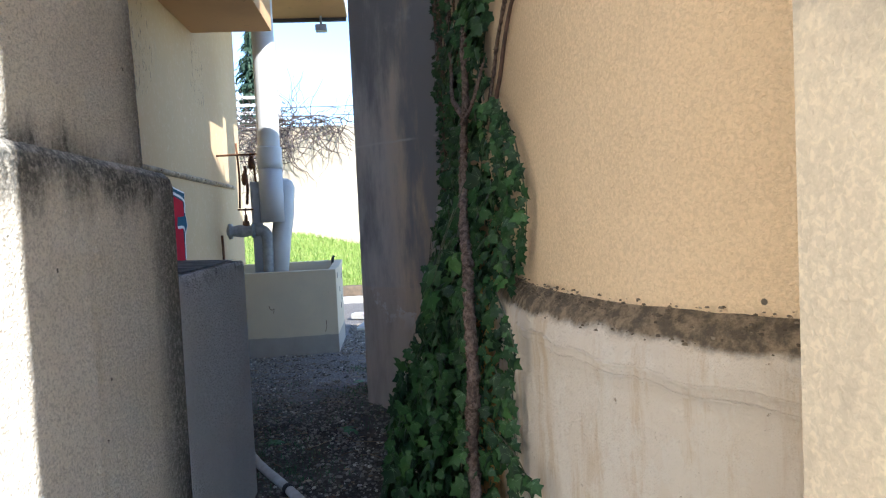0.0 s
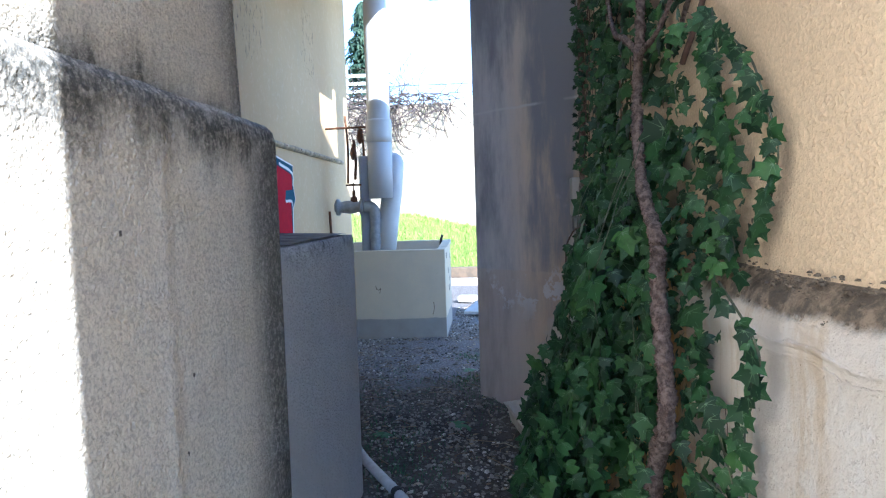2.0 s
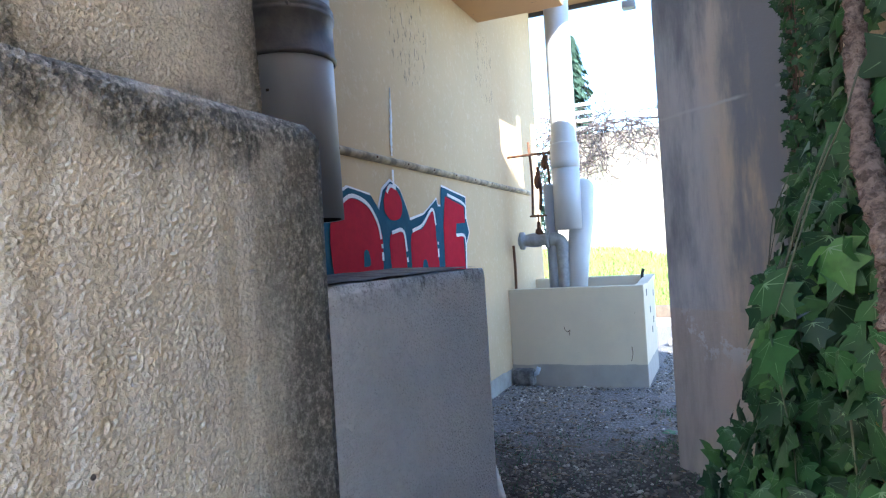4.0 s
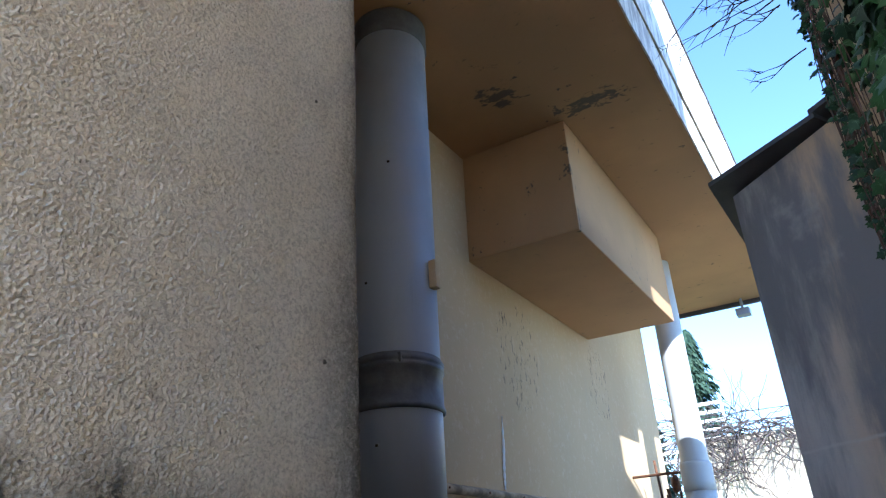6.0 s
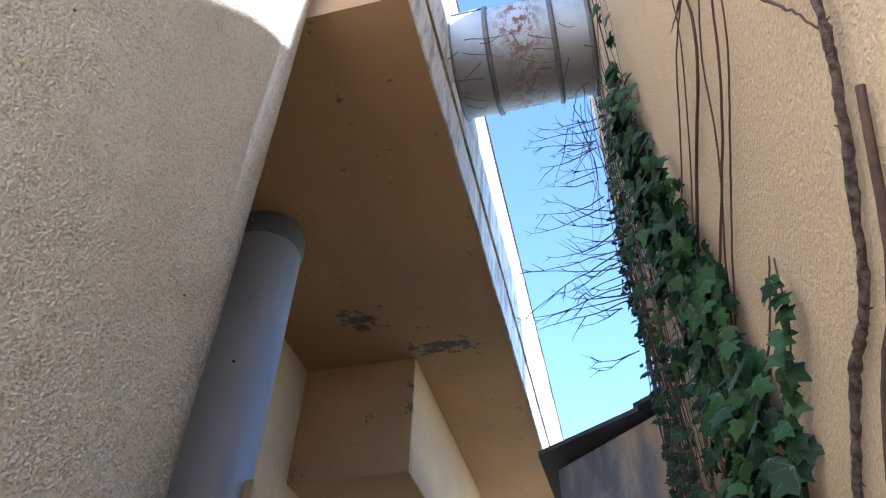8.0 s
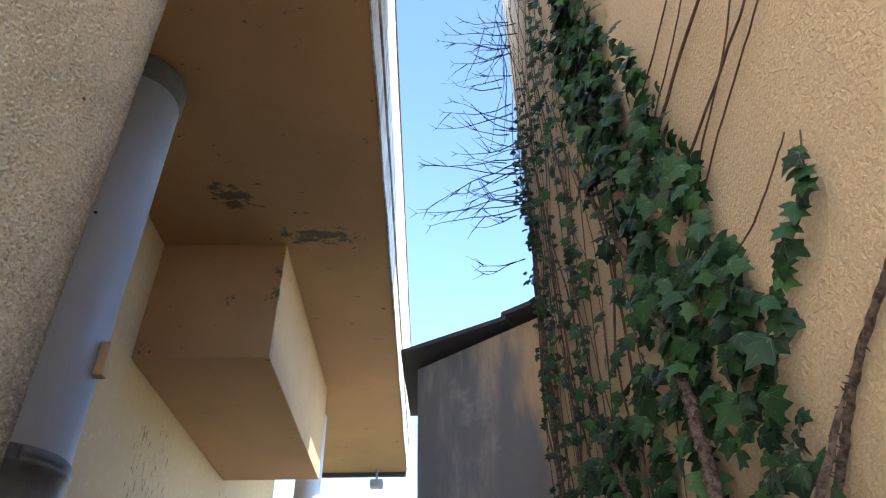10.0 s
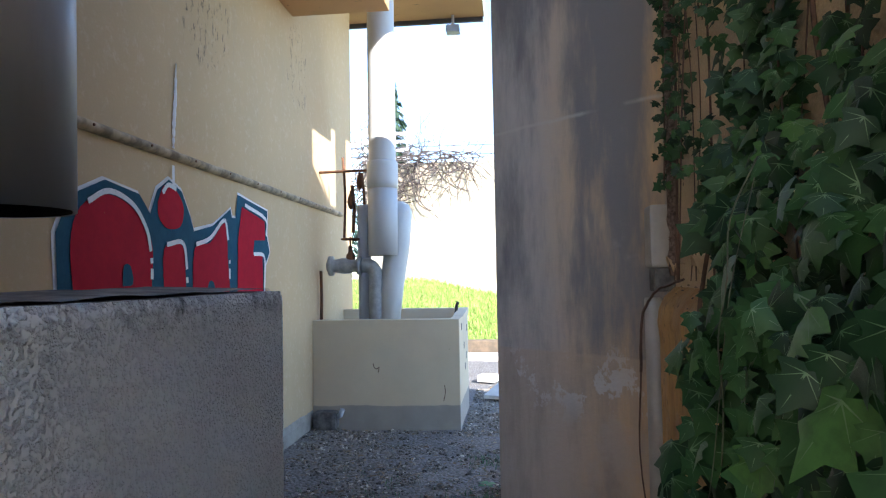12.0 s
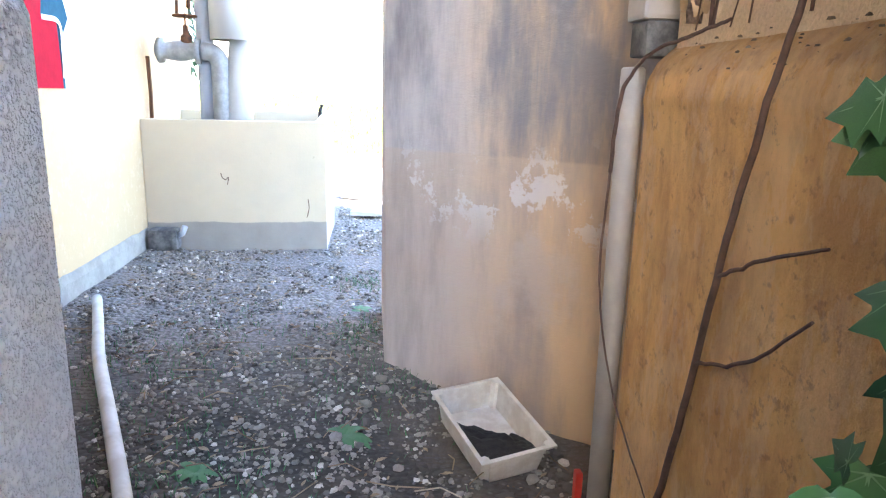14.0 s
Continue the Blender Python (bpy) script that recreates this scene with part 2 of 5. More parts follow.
def spray(name, a, b):
    m = Mat(name, 0.85)
    m.b.inputs["Specular IOR Level"].default_value = 0.15
    c = m.mix(m.span(m.noise(14, 6, 0.7), 0.3, 0.7), a, b)
    c = m.mix(m.span(m.noise(45, 6, 0.75), 0.70, 0.74, 0, 0.6), c, (0.62, 0.47, 0.30))
    m.color(c)
    m.bump(m.noise(70, 3), 0.25, 0.003)
    return m.m


M_SPRAY_WHITE = spray("spray_white", (0.78, 0.78, 0.80), (0.70, 0.70, 0.72))
M_SPRAY_TEAL = spray("spray_teal", (0.014, 0.07, 0.12), (0.02, 0.095, 0.15))
M_SPRAY_RED = spray("spray_red", (0.44, 0.006, 0.028), (0.36, 0.005, 0.024))

m = Mat("pvc_grey", 0.45)
c = m.mix(m.span(m.noise(2, 5, 0.6, m.stretch(1, 1, 0.3)), 0.35, 0.65), (0.35, 0.39, 0.465), (0.30, 0.335, 0.40))
c = m.mix(m.span(m.noise(9, 7, 0.75, m.stretch(3, 3, 0.3)), 0.58, 0.75, 0, 0.3), c, (0.22, 0.22, 0.22))
m.color(c)
m.rough(m.span(m.noise(6, 5), 0.3, 0.7, 0.38, 0.62))
m.bump(m.noise(30, 3), 0.08, 0.002)
M_PVC_GREY = m.m
m = Mat("pvc_pale", 0.5)
c = m.mix(m.span(m.noise(3, 5, 0.6, m.stretch(1, 1, 0.3)), 0.35, 0.65), (0.56, 0.56, 0.55), (0.47, 0.48, 0.49))
c = m.mix(m.span(m.noise(12, 7, 0.75, m.stretch(3, 3, 0.3)), 0.6, 0.78, 0, 0.4), c, (0.25, 0.24, 0.22))
m.color(c)
M_PVC_PALE = m.m
M_COLLAR = plain("rubber_collar", (0.085, 0.09, 0.10), (0.13, 0.135, 0.145), 0.5)
M_DARK = plain("dark_inside", (0.02, 0.02, 0.022), (0.035, 0.034, 0.033), 0.8)
M_RUST = plain("rusty_iron", (0.20, 0.085, 0.04), (0.10, 0.055, 0.035), 0.85, 0.2, 30, 0.5)
M_VALVE = plain("grey_painted_iron", (0.25, 0.26, 0.27), (0.34, 0.35, 0.35), 0.6, 0.1, 18)
M_HOSE = plain("pale_pipe", (0.58, 0.58, 0.57), (0.44, 0.43, 0.40), 0.55, 0.0, 9)
M_PIPE_BEIGE = plain("beige_pvc", (0.40, 0.36, 0.32), (0.33, 0.30, 0.27), 0.6, 0.0, 8)
M_TRAY = plain("old_white_plastic", (0.66, 0.62, 0.54), (0.52, 0.46, 0.38), 0.5, 0.0, 14)
M_SOIL = plain("black_soil", (0.014, 0.013, 0.012), (0.03, 0.027, 0.024), 0.95, 0.0, 40, 0.9, 0.01)
M_RED = plain("red_plastic", (0.55, 0.03, 0.02), (0.45, 0.03, 0.02), 0.5)
M_SLAB = plain("pale_concrete", (0.52, 0.50, 0.46), (0.42, 0.40, 0.37), 0.9, 0.0, 7)
M_WOOD = plain("weathered_sleeper", (0.17, 0.12, 0.08), (0.11, 0.085, 0.06), 0.9, 0.0, 6)
M_GREYBASE = plain("cement_skirting", (0.27, 0.25, 0.22), (0.36, 0.34, 0.30), 0.95, 0.0, 6, 0.5, 0.006)
M_LEDGE = plain("dirty_ledge", (0.50, 0.40, 0.28), (0.20, 0.165, 0.12), 0.95, 0.0, 9, 0.4, 0.004)
M_GARDEN = plain("garden_wall", (0.56, 0.48, 0.36), (0.42, 0.35, 0.26), 0.95, 0.0, 1.2, 0.4, 0.01)
M_BAND = plain("dark_steel_band", (0.16, 0.15, 0.15), (0.22, 0.20, 0.19), 0.6, 0.6, 20)
M_BARK = plain("bark", (0.27, 0.19, 0.155), (0.075, 0.047, 0.036), 0.95, 0.0, 80, 1.0, 0.008)
M_STEM = plain("vine_stem", (0.13, 0.072, 0.052), (0.075, 0.043, 0.033), 0.9, 0.0, 30, 0.6, 0.004)
M_DRYPALE = plain("curled_leaf", (0.50, 0.36, 0.22), (0.36, 0.24, 0.14), 0.8)
M_TWIG = plain("dry_twig", (0.065, 0.048, 0.042), (0.12, 0.09, 0.078), 0.9, 0.0, 30)

m = Mat("galvanised_steel", 0.55, 0.25)
c = m.mix(m.span(m.noise(5, 6, 0.7), 0.35, 0.65), (0.50, 0.51, 0.52), (0.40, 0.40, 0.41))
spots = m.math('MULTIPLY', m.span(m.noise(26, 7, 0.75, m.stretch(1, 1, 0.5)), 0.47, 0.55), ring(m, m.axis(0), 0.43, 0.19))
c = m.mix(spots, c, m.mix(m.noise(30, 4), (0.26, 0.085, 0.04), (0.16, 0.055, 0.03)))
# shell darker along its underside
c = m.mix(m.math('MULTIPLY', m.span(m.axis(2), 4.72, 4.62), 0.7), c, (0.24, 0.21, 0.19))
m.color(c)
m.bump(m.noise(9, 4), 0.2, 0.01)
M_DUCT = m.m

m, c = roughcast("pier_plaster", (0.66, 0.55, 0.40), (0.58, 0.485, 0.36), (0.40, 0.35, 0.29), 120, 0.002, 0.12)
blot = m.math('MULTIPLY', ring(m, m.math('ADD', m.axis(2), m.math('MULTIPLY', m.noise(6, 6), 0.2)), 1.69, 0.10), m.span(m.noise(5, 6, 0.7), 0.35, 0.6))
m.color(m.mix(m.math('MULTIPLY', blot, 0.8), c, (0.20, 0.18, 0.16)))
M_PIER = m.m


def leaf_mat(name, a, b, c3, rough=0.5, own=False):
    m = Mat(name, rough)
    m.b.inputs["Specular IOR Level"].default_value = 0.22
    r = m.rand() if own else m.island()
    c = m.mix(m.span(r, 0.0, 0.75), a, b)
    c = m.mix(m.span(r, 0.9, 0.97), c, c3)
    c = m.mix(m.span(m.noise(60, 4, 0.6), 0.4, 0.7, 0, 0.35), c, a)
    m.color(c)
    m.bump(m.noise(90, 3), 0.15, 0.002)
    return m.m


M_LEAF = leaf_mat("ivy_leaf", (0.007, 0.023, 0.010), (0.024, 0.068, 0.020), (0.048, 0.112, 0.029))
M_LEAF_OWN = leaf_mat("ivy_leaf_single", (0.007, 0.023, 0.010), (0.024, 0.068, 0.020), (0.048, 0.112, 0.029), 0.5, True)
M_VEIN = plain("ivy_vein", (0.085, 0.15, 0.07), (0.055, 0.10, 0.045), 0.5)
M_SHOOT = plain("green_shoot", (0.075, 0.085, 0.045), (0.05, 0.05, 0.03), 0.7, 0.0, 20)
M_DRY = leaf_mat("dry_leaf", (0.15, 0.10, 0.06), (0.33, 0.25, 0.16), (0.50, 0.42, 0.30), 0.85)
M_STONE = leaf_mat("pebble", (0.09, 0.082, 0.07), (0.33, 0.295, 0.25), (0.62, 0.57, 0.49), 0.9)
M_STONE_OWN = leaf_mat("pebble_single", (0.09, 0.082, 0.07), (0.33, 0.295, 0.25), (0.62, 0.57, 0.49), 0.9, True)
M_CRUMB = leaf_mat("ledge_grit", (0.09, 0.07, 0.05), (0.20, 0.155, 0.11), (0.34, 0.28, 0.21), 0.9)
M_GRASS = leaf_mat("grass_blade", (0.16, 0.26, 0.05), (0.28, 0.36, 0.09), (0.42, 0.42, 0.16), 0.7)
M_WEED = leaf_mat("weed_leaf", (0.04, 0.11, 0.05), (0.08, 0.19, 0.08), (0.2, 0.3, 0.14), 0.55)
M_CONIFER = leaf_mat("conifer", (0.030, 0.062, 0.040), (0.055, 0.09, 0.055), (0.08, 0.12, 0.07), 0.8)
M_RAIL = plain("pale_rail", (0.66, 0.65, 0.62), (0.55, 0.54, 0.52), 0.7)
M_CABLE = plain("cable", (0.03, 0.03, 0.035), (0.04, 0.04, 0.045), 0.7)


# ---- mesh helpers ----
def part(name, bm, material, parent=None, label=""):
    me = bpy.data.meshes.new(name)
    bm.to_mesh(me)
    bm.free()
    for k in (material if isinstance(material, (list, tuple)) else [material]):
        me.materials.append(k)
    ob = new(name, me)
    if parent:
        ob.parent = parent
    if label:
        ob["label"] = label
    return ob


def thing(name, label, category, group="", kind=""):
    return tagged(new(name), label, category, group, kind)


def structure(name, bm, material, label, category):
    return tagged(part(name, bm, material), label, category, kind="structure")


def add_box(bm, x0, x1, y0, y1, z0, z1, bevel=0.0, seg=2):
    m4 = Matrix.Translation(((x0 + x1) / 2, (y0 + y1) / 2, (z0 + z1) / 2)) @ Matrix.Diagonal((x1 - x0, y1 - y0, z1 - z0, 1))
    vs = bmesh.ops.create_cube(bm, size=1, matrix=m4)["verts"]
    if bevel:
        es = list({e for v in vs for e in v.link_edges})
        bmesh.ops.bevel(bm, geom=es, offset=bevel, segments=seg, profile=0.6, affect='EDGES')
    return vs


def box(x0, x1, y0, y1, z0, z1, bevel=0.0, seg=2):
    bm = bmesh.new()
    add_box(bm, x0, x1, y0, y1, z0, z1, bevel, seg)
    return bm


def add_tube(bm, pts, radii, sides=8, cap=True, jitter=0.0, rng=random):
    """A tube through pts, with one radius or one for each point."""
    pts = [Vector(p) for p in pts]
    if not isinstance(radii, (list, tuple)):
        radii = [radii] * len(pts)
    rings = []
    up = Vector((0.31, 0.17, 0.93))
    for i, p in enumerate(pts):
        d = (pts[min(i + 1, len(pts) - 1)] - pts[max(i - 1, 0)]).normalized()
        a = d.cross(up)
        a = a.normalized() if a.length > 1e-3 else d.orthogonal().normalized()
        b = d.cross(a)
        up = -d.cross(a).cross(d) if False else up
        ringv = []
        for k in range(sides):
            t = 2 * math.pi * k / sides
            r = radii[i] * (1 + (rng.uniform(-jitter, jitter) if jitter else 0))
            ringv.append(bm.verts.new(p + r * (math.cos(t) * a + math.sin(t) * b)))
        rings.append(ringv)
    for r0, r1 in zip(rings, rings[1:]):
        for k in range(sides):
            f = bm.faces.new((r0[k], r0[(k + 1) % sides], r1[(k + 1) % sides], r1[k]))
            f.smooth = True
    if cap:
        bm.faces.new(rings[0][::-1])
        bm.faces.new(rings[-1])
    return bm


def smooth_path(pts, n=6):
    """Catmull-Rom through pts."""
    P = [Vector(p) for p in pts]
    P = [2 * P[0] - P[1]] + P + [2 * P[-1] - P[-2]]
    out = []
    for i in range(1, len(P) - 2):
        a, b, c_, d = P[i - 1:i + 3]
        for k in range(n):
            t = k / n
            out.append(0.5 * (2 * b + (c_ - a) * t + (2 * a - 5 * b + 4 * c_ - d) * t * t + (3 * b - a - 3 * c_ + d) * t ** 3))
    out.append(P[-2])
    return out


def lathe(profile, sides=28, origin=(0, 0, 0)):
    """A turned shape round z from (radius, height) pairs; closed if it ends where it began."""
    bm = bmesh.new()
    add_lathe(bm, profile, sides, origin)
    return bm


def add_lathe(bm, profile, sides=28, origin=(0, 0, 0), m4=None):
    o = Vector(origin)
    m4 = m4 or Matrix()
    rings = [[bm.verts.new(m4 @ (o + Vector((r * math.cos(2 * math.pi * k / sides), r * math.sin(2 * math.pi * k / sides), h)))) for k in range(sides)] for r, h in profile]
    for r0, r1 in zip(rings, rings[1:]):
        for k in range(sides):
            f = bm.faces.new((r0[k], r0[(k + 1) % sides], r1[(k + 1) % sides], r1[k]))
            f.smooth = True


def prism(poly, z0, z1, wave=None):
    """An upright prism on a plan outline; z1 may be a function of (x, y)."""
    bm = bmesh.new()
    lo = [bm.verts.new((x, y, z0)) for x, y in poly]
    hi = [bm.verts.new((x, y, z1(x, y) if callable(z1) else z1)) for x, y in poly]
    n = len(poly)
    for i in range(n):
        bm.faces.new((lo[i], lo[(i + 1) % n], hi[(i + 1) % n], hi[i]))
    bm.faces.new(lo[::-1]), bm.faces.new(hi)
    bmesh.ops.recalc_face_normals(bm, faces=bm.faces)
    return bm


# ---- the large structure ----
def ground_height(x, y):
    h = 0.24 * min(1, max(0, (y - 12.4) / 0.1)) + (0.62 + 0.35 * min(1, max(0, -x / 1.6))) * min(1, max(0, (y - 12.5) / 3.4))
    near = 1 if y < 12 else 0.3
    bank = 0.03 * max(0, 1 - abs(x + 1.39) / 0.35) - 0.06 * max(0, 1 - ((x - 0.57) ** 2 + (y - 4.75) ** 2) / 0.36)
    return h + near * (bank + 0.022 * noise.noise((x * 1.3, y * 1.3, 0.3)) + 0.012 * noise.noise((x * 6, y * 6, 1.7)))


bm = bmesh.new()
gx = [-400, -120, -40, -15, -6] + [-3 + 0.11 * i for i in range(55)] + [5, 9, 20, 60, 150, 400]
gy = [-400, -100, -30, -10, -4] + [-2 + 0.11 * i for i in range(150)] + [15, 16, 18, 24, 40, 100, 300, 900]
grid = [[bm.verts.new((x, y, ground_height(x, y))) for x in gx] for y in gy]
for r0, r1 in zip(grid, grid[1:]):
    for k in range(len(gx) - 1):
        bm.faces.new((r0[k], r0[k + 1], r1[k + 1], r1[k])).smooth = True
structure("ground", bm, M_GROUND, "dark stony soil littered with dry leaves, turning to lawn behind", "ground")

# left building: a block with a projecting base, then the recess with its cream wall
def lumps(rows, cols, step, fine, coarse, seed):
    """Lumpy render as a height field: random heights with waves between two lengths, in metres."""
    rng = np.random.default_rng(seed)
    spec = np.fft.rfft2(rng.standard_normal((rows, cols)))
    k = np.hypot(np.fft.fftfreq(rows, step)[:, None], np.fft.rfftfreq(cols, step)[None, :])
    spec *= np.exp(-(k * fine * 0.62) ** 2) * (1 - np.exp(-(k * coarse * 0.62) ** 2))
    h = np.fft.irfft2(spec, (rows, cols))
    h /= h.std()
    return np.tanh(h * 0.8)


def dense_sheet(name, grid, parent=None):
    """A smooth sheet through a (rows, cols, 3) array of points."""
    rows, cols = grid.shape[:2]
    ids = np.arange(rows * cols).reshape(rows, cols)
    quads = np.stack([ids[:-1, :-1], ids[:-1, 1:], ids[1:, 1:], ids[1:, :-1]], axis=-1).reshape(-1, 4)
    me = bpy.data.meshes.new(name)
    me.vertices.add(rows * cols)
    me.vertices.foreach_set("co", grid.astype(np.float32).ravel())
    me.loops.add(quads.size)
    me.loops.foreach_set("vertex_index", quads.astype(np.int32).ravel())
    me.polygons.add(len(quads))
    me.polygons.foreach_set("loop_start", np.arange(0, quads.size, 4, dtype=np.int32))
    me.polygons.foreach_set("use_smooth", np.ones(len(quads), dtype=bool))
    me.update(calc_edges=True)
    me.materials.append(M_WALL_A)
    ob = new(name, me)
    if parent:
        ob.parent = parent
    return ob


def block_outline(z):
    """Plan of the upper wall at height z: battered, its corner rounded behind a smoother bead."""
    end = 2.600 - 0.045 * (z - 1.6) + 0.006 * noise.noise((z * 2.3, 3, 0))
    out = -0.365 + 0.004 * noise.noise((z * 1.7, 8, 0))
    b = min(1, max(0, (z - 2.6) / 0.6))
    row = [(out, 1.1), (out, end - 0.155), (out - 0.002 * b, end - 0.125), (out + 0.003 * b, end - 0.110), (out + 0.004 * b, end - 0.075)]
    row += [(out - 0.055 + (0.055 + 0.004 * b) * math.cos(radians(a)), end - 0.060 + 0.060 * math.sin(radians(a))) for a in (10, 25, 40, 55, 70, 90)]
    return row + [(out - 0.13, end)]


def block_west():
    bm = bmesh.new()
    rings = []
    for z in [1.52 + 0.14 * i for i in range(28)]:
        row = [(-1.60, -3.2), (-0.365, -3.2)] + [(x - 0.006, min(y, block_outline(z)[-1][1] - 0.006)) for x, y in block_outline(z)] + [(-1.60, block_outline(z)[-1][1] - 0.006)]
        rings.append([bm.verts.new((x, y, z)) for x, y in row])
    n = len(rings[0])
    for a, b in zip(rings, rings[1:]):
        for k in range(n):
            bm.faces.new((a[k], a[(k + 1) % n], b[(k + 1) % n], b[k]))
    bm.faces.new(rings[0][::-1]), bm.faces.new(rings[-1])
    bmesh.ops.recalc_face_normals(bm, faces=bm.faces)
    return bm


def block_face():
    """The lumpy coat on the stretch of wall that is passed closely."""
    step = 0.0028
    zs = np.arange(1.56, 4.16, step)
    base = []
    for z in zs:
        p = np.array(block_outline(float(z)))
        run = np.concatenate([[0], np.cumsum(np.hypot(*np.diff(p, axis=0).T))])
        base.append((p, run))
    cols = int(base[0][1][-1] / step)
    h = lumps(len(zs), cols, step, 0.0064, 0.016, 5)
    grid = np.zeros((len(zs), cols, 3))
    patch = 0.75 + 0.25 * lumps(len(zs), cols, step, 0.12, 0.6, 8)
    for i, (p, run) in enumerate(base):
        t = np.linspace(0, run[-1], cols)
        x, y = np.interp(t, run, p[:, 0]), np.interp(t, run, p[:, 1])
        nx, ny = np.gradient(y), -np.gradient(x)
        length = np.hypot(nx, ny)
        from_end = run[-1] - t
        smooth = 1 - 0.75 * np.exp(-((from_end - 0.215) / 0.028) ** 2) * min(1, max(0, (zs[i] - 2.6) / 0.6))
        d = 0.0038 * h[i] * patch[i] * smooth
        grid[i, :, 0], grid[i, :, 1], grid[i, :, 2] = x + nx / length * d, y + ny / length * d, zs[i]
    return grid


block = structure("wall_west", block_west(), M_WALL_A, "grey-beige roughcast outer wall with rounded corner", "wall")
dense_sheet("roughcast_coat", block_face(), block)


def plinth_west():
    """Base of the left building, with a sloped and uneven top edge."""
    bm = bmesh.new()
    n = 60
    rows = []
    for i in range(n + 1):
        yy = -3.2 + (2.70 + 3.2) * i / n
        w = 0.004 * noise.noise((yy * 5, 0, 0)) + 0.003 * noise.noise((yy * 19, 3, 0))
        prof = [(-0.315, -0.2), (-0.315 + w, 0.6), (-0.315 + w, 1.545), (-0.322 + w, 1.572 + w), (-0.340, 1.590 + w), (-0.40, 1.597), (-1.64, 1.597)]
        rows.append([bm.verts.new((px, yy, pz)) for px, pz in prof])
    for a, b in zip(rows, rows[1:]):
        for k in range(6):
            bm.faces.new((a[k], b[k], b[k + 1], a[k + 1])).smooth = True
    end = rows[-1]
    low = bm.verts.new((-1.64, 2.70, -0.2))
    bm.faces.new(end + [low])
    bmesh.ops.recalc_face_normals(bm, faces=bm.faces)
    return bm


plinth = structure("plinth_west", plinth_west(), M_WALL_A, "roughcast wall base blackened by algae along its top edge", "wall base")


def plinth_face():
    """Lumpy coat over the base: up the face, over the rounded edge and round the far end."""
    step = 0.0031
    prof = np.array([(-0.311, 0.62), (-0.311, 1.545), (-0.317, 1.574), (-0.336, 1.594), (-0.362, 1.601)])
    run = np.concatenate([[0], np.cumsum(np.hypot(*np.diff(prof, axis=0).T))])
    ys = np.arange(1.15, 2.7, step)
    t = np.arange(0, run[-1], step)
    x, z = np.interp(t, run, prof[:, 0]), np.interp(t, run, prof[:, 1])
    nx, nz = np.gradient(z), -np.gradient(x)
    length = np.hypot(nx, nz)
    h = lumps(len(t), len(ys), step, 0.0095, 0.028, 11) * (0.7 + 0.3 * lumps(len(t), len(ys), step, 0.1, 0.5, 12))
    w = np.array([0.004 * noise.noise((y * 5, 0, 0)) + 0.003 * noise.noise((y * 19, 3, 0)) for y in ys])
    fold = np.clip((ys - 2.672) / 0.028, 0, 1) ** 2 * 0.018
    grid = np.zeros((len(t), len(ys), 3))
    d = 0.0027 * h
    grid[:, :, 0] = x[:, None] + (nx / length)[:, None] * d + w[None, :] - fold[None, :]
    grid[:, :, 1] = ys[None, :]
    grid[:, :, 2] = z[:, None] + (nz / length)[:, None] * d
    return grid


dense_sheet("roughcast_coat", plinth_face(), plinth)
structure("wall_recess", box(-1.80, -1.388, 2.60, 8.90, -0.2, 4.145), M_CREAM, "cream plaster wall with flaking patches and streaks", "wall")
structure("wall_recess_back", box(-6.0, -1.801, 2.60, 8.88, -0.2, 4.6), M_CREAM, "plain cream side of the low building", "wall")
structure("ceiling_canopy", box(-1.80, 0.034, 2.50, 9.30, 4.146, 4.32), M_SOFFIT, "ochre painted soffit under the roof overhang, paint peeling", "ceiling")
structure("ceiling_drop", box(-1.387, -0.610, 4.92, 7.045, 3.336, 4.145, 0.008), M_SOFFIT, "boxed-in ochre plaster beam under the soffit", "beam")
structure("roof_canopy", box(-6.0, 0.03, 2.50, 9.30, 4.325, 4.58), M_ROOF, "flat roof behind the fascia", "roof")


def parapet():
    """Whitewashed upstand over the roof edge, a little uneven, with a folded coping."""
    prof = [(0.036, 4.138), (0.046, 4.136), (0.056, 4.45), (0.068, 4.9), (0.088, 5.28), (-0.20, 5.28), (-0.20, 4.34), (0.036, 4.34)]
    bm = bmesh.new()
    n = 60
    rings = []
    for i in range(n + 1):
        yy = 2.47 + (9.30 - 2.47) * i / n
        rings.append([bm.verts.new((px + 0.006 * noise.noise((yy * 2.1, pz * 4, 0)), yy, pz + 0.006 * noise.noise((yy * 1.3, 7, pz)))) for px, pz in prof])
    for a, b in zip(rings, rings[1:]):
        for k in range(len(prof)):
            bm.faces.new((a[k], b[k], b[(k + 1) % len(prof)], a[(k + 1) % len(prof)]))
    bm.faces.new(rings[0][::-1]), bm.faces.new(rings[-1])
    bmesh.ops.recalc_face_normals(bm, faces=bm.faces)
    return bm


structure("parapet", parapet(), M_FASCIA, "weathered whitish parapet along the roof edge", "parapet")
structure("trim_coping", box(-0.22, 0.100, 2.45, 9.33, 5.29, 5.325, 0.006), M_BAND, "thin grey metal coping on the parapet", "coping")
structure("parapet_end", box(-1.80, -0.21, 2.472, 2.60, 4.33, 5.30, 0.006), M_FASCIA, "whitish upstand across the end of the roof", "parapet")
structure("trim_drip_line", box(0.052, 0.068, 2.48, 9.30, 4.42, 4.435, 0.002), M_LEDGE, "narrow drip line along the parapet", "moulding")
structure("trim_drip_edge", box(-1.80, 0.03, 9.305, 9.345, 4.10, 4.60, 0.004), M_ROOF, "dark drip edge at the far end of the roof", "fascia")


